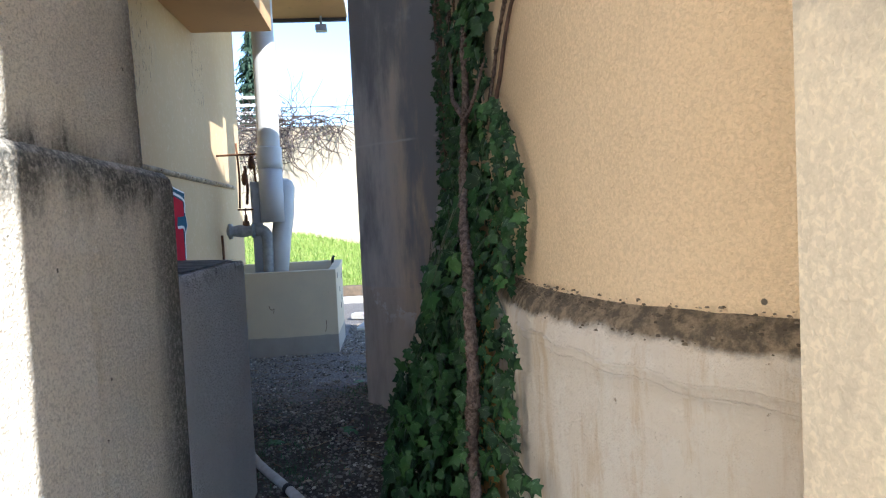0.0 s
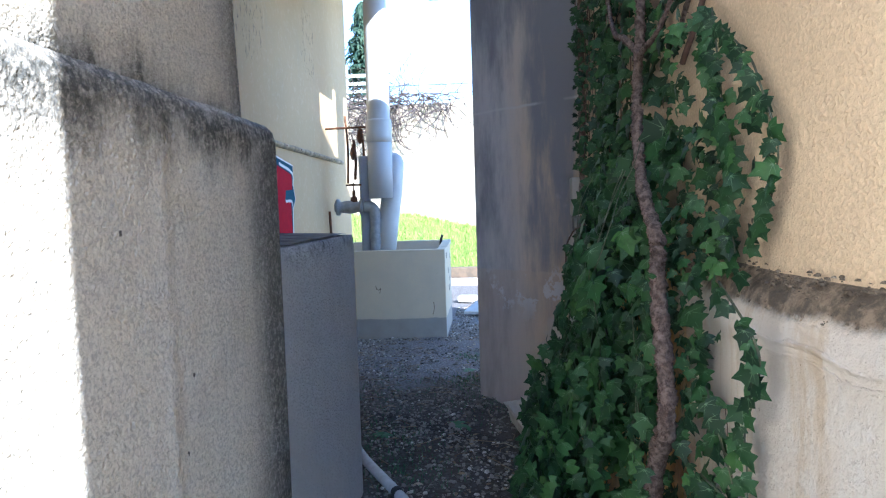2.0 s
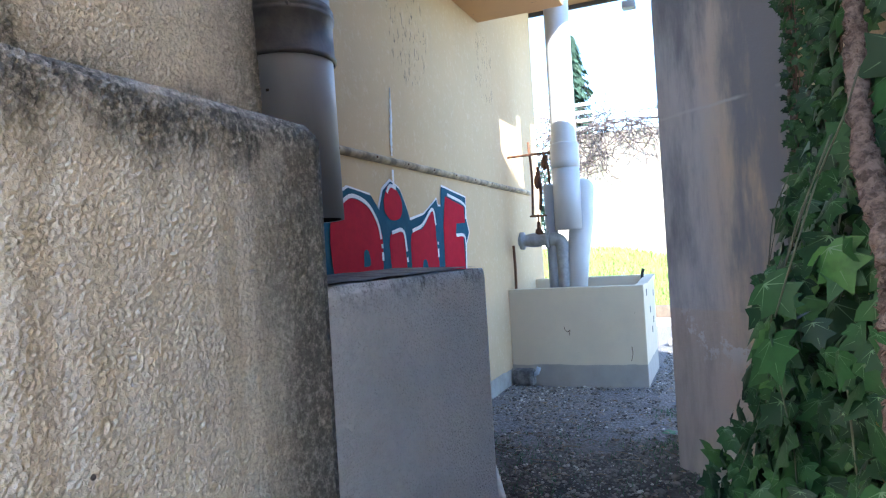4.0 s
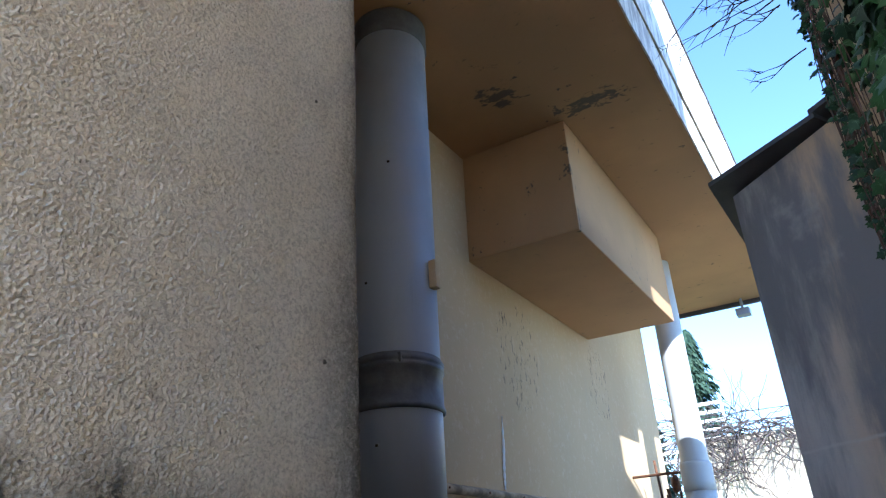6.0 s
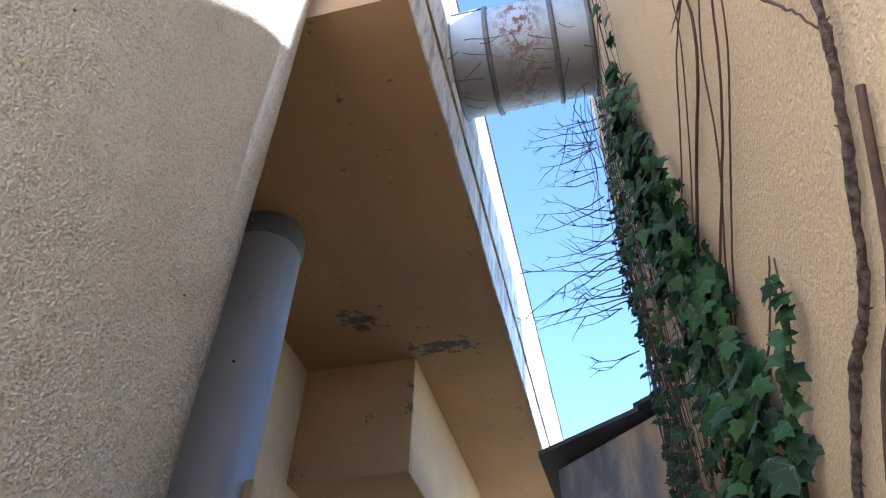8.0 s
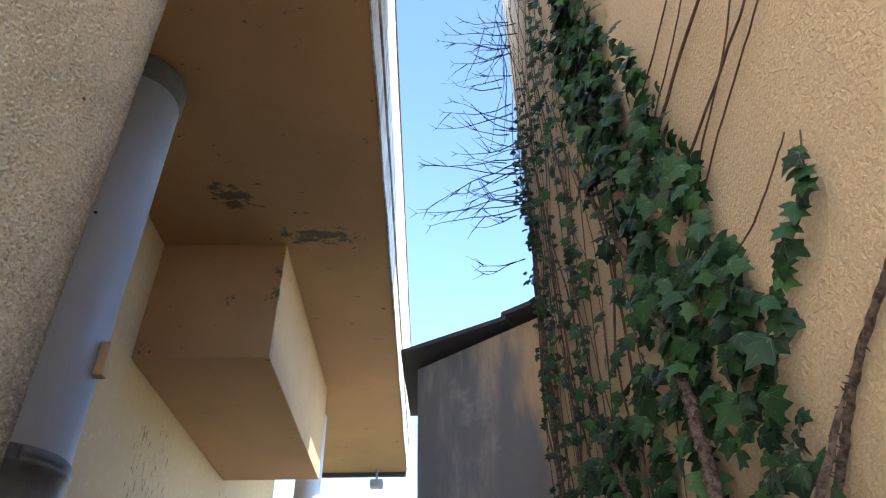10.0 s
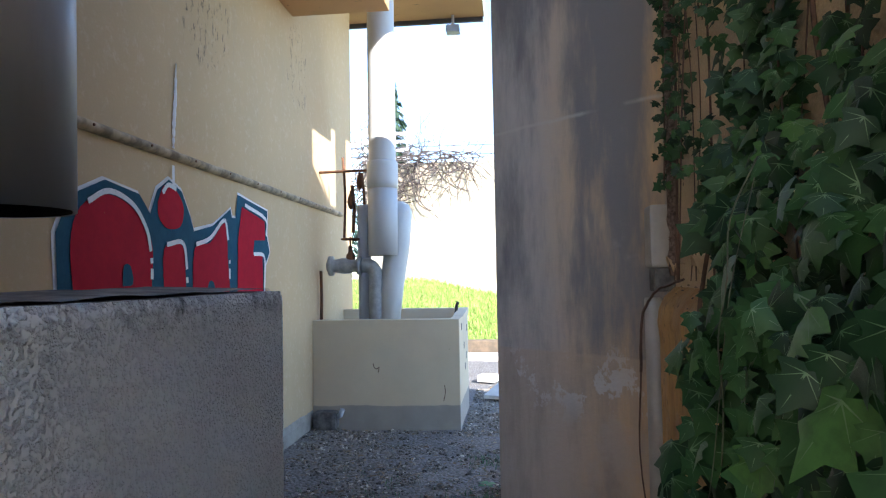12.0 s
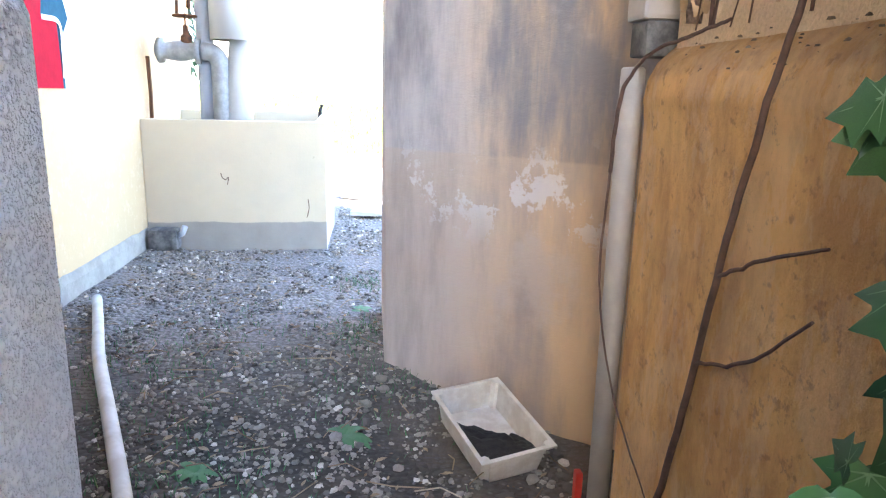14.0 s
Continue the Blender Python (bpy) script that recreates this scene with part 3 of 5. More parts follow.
# right building: straight stretch, then a rounded wall running out to a pier
def east_face(x0, y_start=4.1, r=1.15, last=1.0):
    pts = [(x0, y_start - 0.1 * i) for i in range(22)] + [(x0, 1.90)]
    a = 0
    while True:
        a += 3
        p = (x0 + r - r * math.cos(radians(a)), 1.90 - r * math.sin(radians(a)))
        if p[1] < last:
            break
        pts.append(p)
    return pts


def east_top(x, y):
    """Unseen roofline of the pier, curved to fit its shadow: steep at first, then flattening."""
    return 4.25 + 0.74 * math.sin(min(1, (y + 0.12) / 0.93) * math.pi / 2)


up = east_face(0.800)
rear = [(x + 0.27, y) for x, y in up][::-1]
structure("wall_east", prism(up + rear, 1.10, 5.6), M_OCHRE, "ochre roughcast wall grown over with ivy", "wall")


def plinth_east():
    """Base with a broken, sloping, dirty ledge."""
    bm = bmesh.new()
    lo_, hi_ = east_face(0.752, 4.12), east_face(0.790, 4.12)
    fine = []
    for (a, b), (c_, d) in zip(zip(lo_, lo_[1:]), zip(hi_, hi_[1:])):
        for k in range(4):
            t = k / 4
            fine.append((Vector(a).lerp(Vector(b), t), Vector(c_).lerp(Vector(d), t)))
    rows = []
    for k, (p, q) in enumerate(fine):
        s = k * 0.027
        w = 0.012 * noise.noise((s * 3, 1, 0)) + 0.008 * noise.noise((s * 11, 5, 0))
        chip = 0.010 * max(0, noise.noise((s * 7, 9, 0)))
        d = (q - p).normalized()
        e = p + d * chip
        rows.append([bm.verts.new(v) for v in ((p.x, p.y, -0.2), (p.x, p.y, 0.5), (p.x, p.y, 1.06), (p.x - d.x * 0.006, p.y - d.y * 0.006, 1.11 + w), (e.x, e.y, 1.150 + w), (p.lerp(q, 0.45).x, p.lerp(q, 0.45).y, 1.185 + w * 0.7), (q.x + d.x * 0.03, q.y + d.y * 0.03, 1.232))])
    for a, b in zip(rows, rows[1:]):
        for j in range(6):
            bm.faces.new((a[j], b[j], b[j + 1], a[j + 1]))
    first = rows[0]
    back = [bm.verts.new((1.06, 4.12, -0.2)), bm.verts.new((1.06, 4.12, 1.232))]
    bm.faces.new(first + [back[1], back[0]])
    bmesh.ops.recalc_face_normals(bm, faces=bm.faces)
    return bm


plinth_e = structure("plinth_east", plinth_east(), M_PLINTH_E, "peeling whitish wall base with a crumbling dirty ledge", "wall base")
structure("wall_east_core", prism(east_face(0.84, 4.08)[:-2] + [(x + 0.22, y) for x, y in east_face(0.84, 4.08)[:-2]][::-1], -0.2, 1.2), M_OCHRE, "inner masonry of the ivy-grown building", "wall")
face = [(0.835 + (0.862 - k) * 0.1426, k) for k in (0.862, 0.78, 0.70, 0.62, 0.45, 0.3, 0.15, 0.02, -0.12)]
bm = prism([(1.2, 1.11), (0.85, 0.885)] + face + [(1.26, k) for k in (-0.12, 0.02, 0.15, 0.3, 0.45, 0.62, 0.70, 1.11)], -0.2, lambda x, y: east_top(x, y))
structure("pier_east", bm, M_PIER, "pale ochre plastered pier stained grey", "pier")
# unseen block slanted along the sun to keep the downpipe in shade
structure("sun_block_head", prism([(0.856, 0.745), (1.262, 0.14), (1.40, 0.14), (1.40, 1.14), (1.2, 1.14)], 4.2, 5.8), M_PIER, "unseen added block whose slanted face sets the shadow edge", "wall")
# unseen block added to cast shade high on the west wall
structure("sun_block_pier", box(0.98, 1.26, -0.62, -0.122, 3.45, 4.15, 0.01), M_PIER, "unseen added block shading the upper roughcast wall", "pier")


# annex that closes the alley: its face stands askew
ANNEX = [(0.224, 5.36), (0.87, 4.765), (1.34, 4.332)]
structure("wall_annex", prism([(0.224, 6.05)] + ANNEX + [(2.3, 4.332), (2.3, 6.05)], -0.2, 3.474), M_ANNEX, "soot-streaked end wall with patches of pale plaster", "wall")


def annex_roof():
    """Thin roof slabs, overlapping once, with an eave that narrows towards the ivy."""
    bm = bmesh.new()
    for (xa, ya), (xb, yb), lift in (((0.12, 5.235), (0.735, 4.815), 0.0), ((0.715, 4.828), (1.25, 4.37), 0.022)):
        low = [(xa, ya, 3.52 + lift), (xb, yb, 3.512 + lift), (xb + 0.75, 6.1, 3.478 + lift), (xa + 0.04, 6.1, 3.478 + lift)]
        a = [bm.verts.new(p) for p in low]
        b = [bm.verts.new((p[0], p[1], p[2] + 0.028)) for p in low]
        bm.faces.new(a[::-1]), bm.faces.new(b)
        for k in range(4):
            bm.faces.new((a[k], a[(k + 1) % 4], b[(k + 1) % 4], b[k]))
    return bm


structure("roof_annex", annex_roof(), M_ROOF, "dark thin roof slabs overhanging the end wall", "roof")
# unseen wall added to shade the annex and cut the recess sun patch
structure("sun_block_rear", prism([(1.072, 3.82), (2.22, 3.82), (3.2, 3.82), (3.2, 4.085), (2.22, 4.085), (1.072, 4.085)], -0.2, lambda x, y: 4.72 + 0.25 * min(1.2, x - 1.02)), M_OCHRE, "unseen added wall that blocks sun from the end wall", "wall")
structure("wall_east_return", box(1.075, 1.35, 4.09, 4.56, -0.2, 3.46), M_ANNEX, "plain sooty return wall between the buildings", "wall")
far_wall = structure("wall_far", box(-2.9, 16, 16.0, 16.35, -0.2, 3.72, 0.03), M_GARDEN, "sunlit cream garden wall behind the lawn", "wall")
structure("edging_far", box(-6, 9, 11.98, 12.14, -0.1, 0.11, 0.015), M_SLAB, "pale concrete edging along the lawn", "kerb")
structure("edging_sleeper", box(-6, 9, 12.26, 12.44, -0.05, 0.28, 0.02), M_WOOD, "brown timber sleeper behind the edging", "kerb")


# ---- alley, left side ----
def low_wall():
    t = thing("low_wall", "rough grey concrete low wall with a blackened worn top", "low wall")
    bm = bmesh.new()
    n = 24
    rows = []
    for i in range(n + 1):
        yy = 2.704 + (3.775 - 2.704) * i / n
        w = 0.004 * noise.noise((yy * 9, 2, 0))
        prof = [(-0.315, -0.2), (-0.315, 0.6), (-0.315 + w, 1.205), (-0.322, 1.226 + w), (-0.66, 1.226 + w), (-0.66, -0.2)]
        rows.append([bm.verts.new((px, yy, pz)) for px, pz in prof])
    for a, b in zip(rows, rows[1:]):
        for k in range(5):
            bm.faces.new((a[k], b[k], b[k + 1], a[k + 1]))
    bm.faces.new(rows[0]), bm.faces.new(rows[-1][::-1])
    bmesh.ops.recalc_face_normals(bm, faces=bm.faces)
    part("body", bm, M_CONCRETE, t)
    # dark colour on this flat sheet stands in for the shaded recess behind the rim
    bm = bmesh.new()
    for i in range(n):
        y0, y1 = 2.71 + 1.06 * i / n, 2.71 + 1.06 * (i + 1) / n
        def hz(v):
            return 1.233 + 0.006 * noise.noise((v * 8, 0, 0))
        a = [bm.verts.new(p) for p in ((-0.345 - 0.012 * noise.noise((y0 * 6, 0, 0)), y0, hz(y0)), (-0.345 - 0.012 * noise.noise((y1 * 6, 0, 0)), y1, hz(y1)), (-0.655, y1, hz(y1) + 0.01), (-0.655, y0, hz(y0) + 0.01))]
        bm.faces.new(a[::-1])
    bmesh.ops.remove_doubles(bm, verts=bm.verts, dist=0.0005)
    part("capping", bm, M_TOP, t, "flat dark sheet in place of the recess behind the rim")


low_wall()


def big_downpipe():
    t = thing("downpipe", "wide grey plastic downpipe with dark collar and open end", "downpipe")
    o = (-1.046, 3.63, 0)
    r = 0.184
    part("pipe", lathe([(r - 0.012, 1.468), (r, 1.463), (r, 2.06), (r, 4.10), (r - 0.012, 4.11)], 40, o), M_PVC_GREY, t)
    # near-black lining paints the shade inside the open pipe
    part("inner_wall", lathe([(r - 0.012, 1.464), (r - 0.013, 2.4), (0.001, 2.41)], 40, o), M_DARK, t, "dark inside of the open end")
    q = r + 0.004
    part("collar", lathe([(q, 2.085), (q + 0.009, 2.09), (q + 0.010, 2.103), (q + 0.003, 2.108), (q + 0.002, 2.245), (q + 0.010, 2.252), (q + 0.010, 2.266), (q + 0.004, 2.271), (q + 0.009, 2.277), (q + 0.009, 2.291), (q, 2.297), (q, 2.307), (r, 2.310)], 40, o), M_COLLAR, t, "dark rubber collar with raised rings")
    part("top_sleeve", lathe([(r, 4.0), (q + 0.006, 4.01), (q + 0.006, 4.143)], 40, o), M_COLLAR, t, "dark sleeve at the soffit")
    for a in (200, 255, 310):
        cx, cy = o[0] + (q + 0.004) * math.cos(radians(a)), o[1] + (q + 0.004) * math.sin(radians(a))
        part("clip", box(cx - 0.008, cx + 0.008, cy - 0.008, cy + 0.008, 2.26, 2.30, 0.003), M_COLLAR, t)
    for a, h in ((-95, 2.62), (-60, 3.2), (-80, 1.95)):
        cx, cy = o[0] + r * math.cos(radians(a)), o[1] + r * math.sin(radians(a))
        part("rivet", box(cx - 0.006, cx + 0.006, cy - 0.004, cy + 0.004, h - 0.005, h + 0.005, 0.002), M_DARK, t)
    bm = box(-0.862, -0.825, 3.62, 3.66, 2.60, 2.73, 0.006)
    part("bracket", bm, M_CREAM, t, "painted wall bracket")
    t.matrix_basis = Matrix.Translation((0.03, 0, 0)) @ Matrix.Rotation(radians(-0.75), 4, 'Y')


big_downpipe()

# moulding and skirting on the cream wall
bm = bmesh.new()
n = 70
rows = []
for i in range(n + 1):
    yy = 2.6 + (8.42 - 2.6) * i / n
    w = 0.006 * noise.noise((yy * 4, 0, 0))
    rows.append([bm.verts.new((px, yy, pz)) for px, pz in ((-1.39, 1.868), (-1.366, 1.872 + w * 0.5), (-1.352, 1.886 + w * 0.5), (-1.352 + w * 0.5, 1.902), (-1.366, 1.912), (-1.39, 1.922))])
for a, b in zip(rows, rows[1:]):
    for k in range(5):
        bm.faces.new((a[k], b[k], b[k + 1], a[k + 1])).smooth = True
bm.faces.new(rows[-1])
bmesh.ops.recalc_face_normals(bm, faces=bm.faces)
trim = structure("trim_ledge", bm, M_LEDGE, "dirty narrow plaster ledge along the cream wall", "moulding")
for i in range(9):
    bm = lathe([(0.001, 0.006), (0.006, 0.005), (0.007, 0.0)], 8)
    ob = part("nail", bm, M_RUST, trim, "rusty nail head" if i == 0 else "")
    ob.matrix_basis = pose(-1.352, 4.5 + 0.43 * i, 1.893, 0, 90, 0)
bm = bmesh.new()
n = 60
rows = []
for i in range(n + 1):
    yy = 3.9 + (7.475 - 3.9) * i / n
    w = 0.02 * noise.noise((yy * 2.2, 4, 0)) + 0.012 * noise.noise((yy * 9, 1, 0))
    rows.append([bm.verts.new((px, yy, pz)) for px, pz in ((-1.375, -0.1), (-1.372, 0.12 + w), (-1.380, 0.160 + w), (-1.39, 0.168 + w))])
for a, b in zip(rows, rows[1:]):
    for k in range(3):
        bm.faces.new((a[k], b[k], b[k + 1], a[k + 1]))
bmesh.ops.recalc_face_normals(bm, faces=bm.faces)
structure("baseboard", bm, M_GREYBASE, "grey cement skirting with a ragged upper edge", "skirting")


# graffiti
def blob(pts, x, bm, n=5):
    """A flat rounded patch in the plane x through (y, z) corners."""
    loop = smooth_path([(x, a, b) for a, b in pts + pts[:1]], n)[:-1] if n > 1 else [Vector((x, a, b)) for a, b in pts]
    f = bm.faces.new([bm.verts.new(v) for v in loop])
    f.normal_update()
    if f.normal.x < 0:
        f.normal_flip()
    return bm


def graffiti():
    t = thing("graffiti", "red and teal spray-painted letters DiNE with white outlines", "graffiti")
    X = -1.388
    back = [(4.34, 1.10), (4.32, 1.45), (4.40, 1.60), (4.62, 1.69), (4.88, 1.66), (4.97, 1.58), (5.03, 1.70), (5.14, 1.765), (5.27, 1.72), (5.36, 1.60), (5.40, 1.525), (5.62, 1.57), (5.86, 1.69), (5.88, 1.64), (5.93, 1.64), (5.96, 1.79), (6.22, 1.76), (6.46, 1.735), (6.45, 1.56), (6.50, 1.45), (6.42, 1.36), (6.40, 1.10)]
    mid = Vector((5.4, 1.42))
    halo = []
    for a, b in back:
        d = Vector((a, b)) - mid
        d = Vector((d.x * 0.35, d.y)).normalized()
        halo.append((a + d.x * 0.02, b + (d.y * 0.018 if b > 1.2 else 0)))
    part("outline", blob(halo, X + 0.003, bmesh.new(), 1), M_SPRAY_WHITE, t, "white sprayed outline")
    part("shadow_paint", blob(back, X + 0.006, bmesh.new(), 1), M_SPRAY_TEAL, t, "teal sprayed background")
    reds = (
        [(4.44, 1.10), (4.40, 1.40), (4.46, 1.56), (4.64, 1.63), (4.84, 1.58), (4.975, 1.45), (4.98, 1.28), (4.92, 1.10)],
        [(5.03, 1.64), (5.09, 1.73), (5.20, 1.72), (5.28, 1.64), (5.25, 1.54), (5.12, 1.52), (5.04, 1.57)],
        [(5.10, 1.10), (5.09, 1.42), (5.27, 1.44), (5.30, 1.30), (5.29, 1.10)],
        [(5.38, 1.10), (5.40, 1.43), (5.58, 1.47), (5.78, 1.60), (5.81, 1.40), (5.81, 1.10)],
        [(5.95, 1.10), (5.96, 1.50), (6.02, 1.72), (6.40, 1.66), (6.41, 1.53), (6.22, 1.52), (6.20, 1.44), (6.36, 1.42), (6.37, 1.10)],
    )
    for letter, pts in zip("DDINE", reds):
        part("letter", blob(pts, X + 0.009, bmesh.new(), 1 if letter in "E" else 4), M_SPRAY_RED, t, "red sprayed letter")
    for pts in ([(4.74, 1.24), (4.75, 1.33), (4.80, 1.33), (4.82, 1.25)], [(5.54, 1.16), (5.56, 1.25), (5.62, 1.25), (5.64, 1.16)]):
        part("counter", blob(pts, X + 0.012, bmesh.new(), 3), M_SPRAY_TEAL, t, "teal gap inside the letter")
    strokes = ([(4.50, 1.585), (4.64, 1.645), (4.82, 1.605), (4.93, 1.50), (4.965, 1.40)], [(5.07, 1.69), (5.12, 1.735), (5.20, 1.725)], [(5.11, 1.44), (5.27, 1.455), (5.31, 1.32)], [(5.41, 1.455), (5.58, 1.50), (5.76, 1.615), (5.81, 1.50)], [(6.06, 1.735), (6.41, 1.675), (6.42, 1.56)], [(6.20, 1.43), (6.38, 1.42), (6.39, 1.28), (6.38, 1.15)], [(4.97, 1.37), (4.975, 1.345)], [(4.975, 1.32), (4.975, 1.27)], [(5.31, 1.28), (5.315, 1.25)], [(5.83, 1.38), (5.83, 1.36)], [(5.83, 1.33), (5.83, 1.27)], [(5.17, 1.84), (5.172, 1.74)])
    for st in strokes:
        bm = bmesh.new()
        pts = smooth_path([(X + 0.013, a, b) for a, b in st], 4) if len(st) > 2 else [Vector((X + 0.013, a, b)) for a, b in st]
        for p, q in zip(pts, pts[1:]):
            d = (q - p).normalized()
            nrm = Vector((0, -d.z, d.y)) * 0.012
            bm.faces.new([bm.verts.new(v) for v in (p - nrm, q - nrm, q + nrm, p + nrm)])
        part("highlight", bm, M_SPRAY_WHITE, t, "white highlight stroke")


graffiti()
bm = bmesh.new()
drip = smooth_path([(-1.383, 5.21, 2.37), (-1.383, 5.205, 2.2), (-1.383, 5.19, 2.05), (-1.383, 5.185, 1.93)], 8)
rows = [(bm.verts.new(p + Vector((0, -w, 0))), bm.verts.new(p + Vector((0.004, 0, 0))), bm.verts.new(p + Vector((0, w, 0)))) for p, w in [(p, 0.004 + 0.016 * abs(noise.noise((i * 0.35, 0, 6))) + 0.007 * math.sin(math.pi * i / 25)) for i, p in enumerate(drip)]]
for a, c_ in zip(rows, rows[1:]):
    bm.faces.new((a[0], a[1], c_[1], c_[0])), bm.faces.new((a[1], a[2], c_[2], c_[1]))
bmesh.ops.recalc_face_normals(bm, faces=bm.faces)
tagged(part("paint_drip", bm, M_SPRAY_WHITE), "long white lime drip down the cream wall", "drip")


# masonry trough with the rear downpipe
def trough():
    t = thing("masonry_trough", "cream rendered masonry trough with a grey stained foot", "trough")
    part("front_wall", box(-1.387, -0.145, 7.485, 7.575, -0.15, 0.912, 0.008), M_BOX, t)
    part("side_wall", box(-0.235, -0.148, 7.577, 8.50, -0.15, 0.912, 0.008), M_BOX, t)
    bm = prism([(-0.237, 7.9), (-0.146, 7.9), (-0.146, 8.60), (-0.237, 8.60)], 0.9, lambda x, y: 0.914 if y < 8 else 0.955)
    part("raised_rim", bm, M_BOX, t)
    part("back_wall", box(-1.387, -0.238, 8.505, 8.60, -0.15, 0.955, 0.008), M_BOX, t)
    part("bed", box(-1.385, -0.237, 7.577, 8.503, -0.1, 0.74), M_TOP, t, "dark wet bed inside the trough")
    bm = bmesh.new()
    add_tube(bm, [(-0.26, 8.35, 0.72), (-0.24, 8.33, 0.98), (-0.225, 8.32, 1.02)], 0.016, 8)
    part("overflow_pipe", bm, M_DARK, t, "short black pipe end")
    for yy, zz in ((7.7, 0.8), (7.95, 0.62), (8.2, 0.5), (8.05, 0.42), (8.3, 0.75)):
        part("flaked_patch", box(-0.1485, -0.1445, yy, yy + 0.05, zz, zz + 0.06, 0.001), M_TOP, t, "dark flaked patch")

    for pts in ([(-0.87, 0.55), (-0.862, 0.52), (-0.84, 0.505), (-0.82, 0.52), (-0.83, 0.47)], [(-0.275, 0.37), (-0.27, 0.31), (-0.285, 0.24)]):
        bm = bmesh.new()
        add_tube(bm, smooth_path([(a, 7.485, b) for a, b in pts], 5), 0.0035, 4)
        part("crack", bm, M_STEM, t, "short dark crack")


trough()


def rear_downpipe():
    t = thing("downpipe", "pale grey downpipe with a joint, running down into the trough", "downpipe")
    o = (-0.805, 7.66, 0)
    part("upper_pipe", lathe([(0.118, 2.2), (0.118, 4.144)], 32, o), M_PVC_PALE, t)
    part("joint", lathe([(0.118, 2.025), (0.133, 2.03), (0.134, 2.10), (0.134, 2.245), (0.130, 2.262), (0.118, 2.268)], 32, o), M_PVC_PALE, t, "wider pale grey joint")
    part("sleeve", lathe([(0.112, 1.452), (0.128, 1.45), (0.128, 2.03), (0.118, 2.032)], 32, o), M_PVC_PALE, t)
    bm = bmesh.new()
    add_tube(bm, [(-0.665, 7.78, 1.93), (-0.668, 7.78, 1.90), (-0.672, 7.775, 1.84), (-0.70, 7.76, 1.55), (-0.745, 7.72, 1.2), (-0.785, 7.70, 0.745)], [0.02, 0.075, 0.105, 0.112, 0.105, 0.092], 24)
    part("branch_pipe", bm, M_PVC_PALE, t, "slanting branch with a rounded top")
    bm = bmesh.new()
    add_tube(bm, [(-0.99, 7.72, 1.9), (-0.98, 7.72, 1.2), (-0.97, 7.71, 0.745)], [0.055, 0.06, 0.065], 14)
    part("drain_pipe", bm, M_PVC_GREY, t, "darker pipe behind")


rear_downpipe()


def valve_set():
    t = thing("water_valve", "grey gate valve with elbow pipe and rusty handwheel", "valve")
    bm = bmesh.new()
    m4 = pose(-1.20, 7.66, 1.37, 0, 90, 0)
    add_lathe(bm, [(0.001, -0.105), (0.05, -0.10), (0.052, -0.085), (0.085, -0.083), (0.085, -0.05), (0.055, -0.047), (0.066, 0.02), (0.07, 0.06), (0.066, 0.10), (0.052, 0.165), (0.085, 0.168), (0.085, 0.20), (0.05, 0.202)], 18, (0, 0, 0), m4)
    part("valve_body", bm, M_VALVE, t)
    bm = bmesh.new()
    add_lathe(bm, [(0.04, 0.05), (0.036, 0.10), (0.02, 0.11), (0.018, 0.17), (0.008, 0.175), (0.008, 0.25), (0.001, 0.25)], 12, (-1.095, 7.66, 1.37))
    part("bonnet", bm, M_RUST, t, "rusty brass bonnet and stem")
    bm = bmesh.new()
    ring_pts = [(-1.095 + 0.075 * math.cos(a), 7.66 + 0.075 * math.sin(a), 1.60) for a in [2 * math.pi * k / 20 for k in range(21)]]
    add_tube(bm, ring_pts, 0.009, 6, False)
    for a in (0.3, 0.3 + math.pi / 2):
        add_tube(bm, [(-1.095 - 0.075 * math.cos(a), 7.66 - 0.075 * math.sin(a), 1.60), (-1.095 + 0.075 * math.cos(a), 7.66 + 0.075 * math.sin(a), 1.60)], 0.007, 6)
    part("handwheel", bm, M_RUST, t, "rusty iron handwheel")
    bm = bmesh.new()
    add_tube(bm, smooth_path([(-0.99, 7.66, 1.37), (-0.93, 7.66, 1.365), (-0.885, 7.66, 1.32), (-0.875, 7.66, 1.22), (-0.875, 7.66, 0.74)], 6), 0.062, 16)
    part("elbow", bm, M_VALVE, t, "grey elbow pipe turning down into the trough")


valve_set()


def rusty_pipes():
    t = thing("pipe_bracket", "rusty bracket and thin pipes fixed beside the wall end", "bracket")
    bm = bmesh.new()
    add_tube(bm, [(-1.385, 7.72, 2.20), (-1.1, 7.72, 2.205), (-0.91, 7.70, 2.20)], 0.012, 6)
    part("bar", bm, M_RUST, t)
    for k, (x, z0, z1) in enumerate(((-1.17, 1.62, 2.33), (-1.09, 1.66, 2.08), (-1.00, 1.75, 2.19))):
        bm = bmesh.new()
        add_tube(bm, smooth_path([(x, 7.74, z0), (x + 0.012, 7.745, (z0 + z1) / 2), (x - 0.005, 7.74, z1)], 4), 0.012 + 0.004 * (k % 2), 7)
        part("thin_pipe", bm, M_RUST, t)
    for x, z in ((-1.02, 2.12), (-1.10, 1.95), (-0.98, 1.86)):
        bm = bmesh.new()
        add_lathe(bm, [(0.001, -0.09), (0.022, -0.07), (0.034, -0.02), (0.022, 0.04), (0.012, 0.05), (0.012, 0.08), (0.001, 0.08)], 9, (x, 7.72, z))
        part("tap_fitting", bm, M_RUST, t, "corroded brown fitting")
    bm = bmesh.new()
    add_tube(bm, [(-1.36, 7.66, 0.90), (-1.355, 7.66, 1.1), (-1.36, 7.66, 1.33)], 0.014, 6)
    part("riser", bm, M_RUST, t)


rusty_pipes()


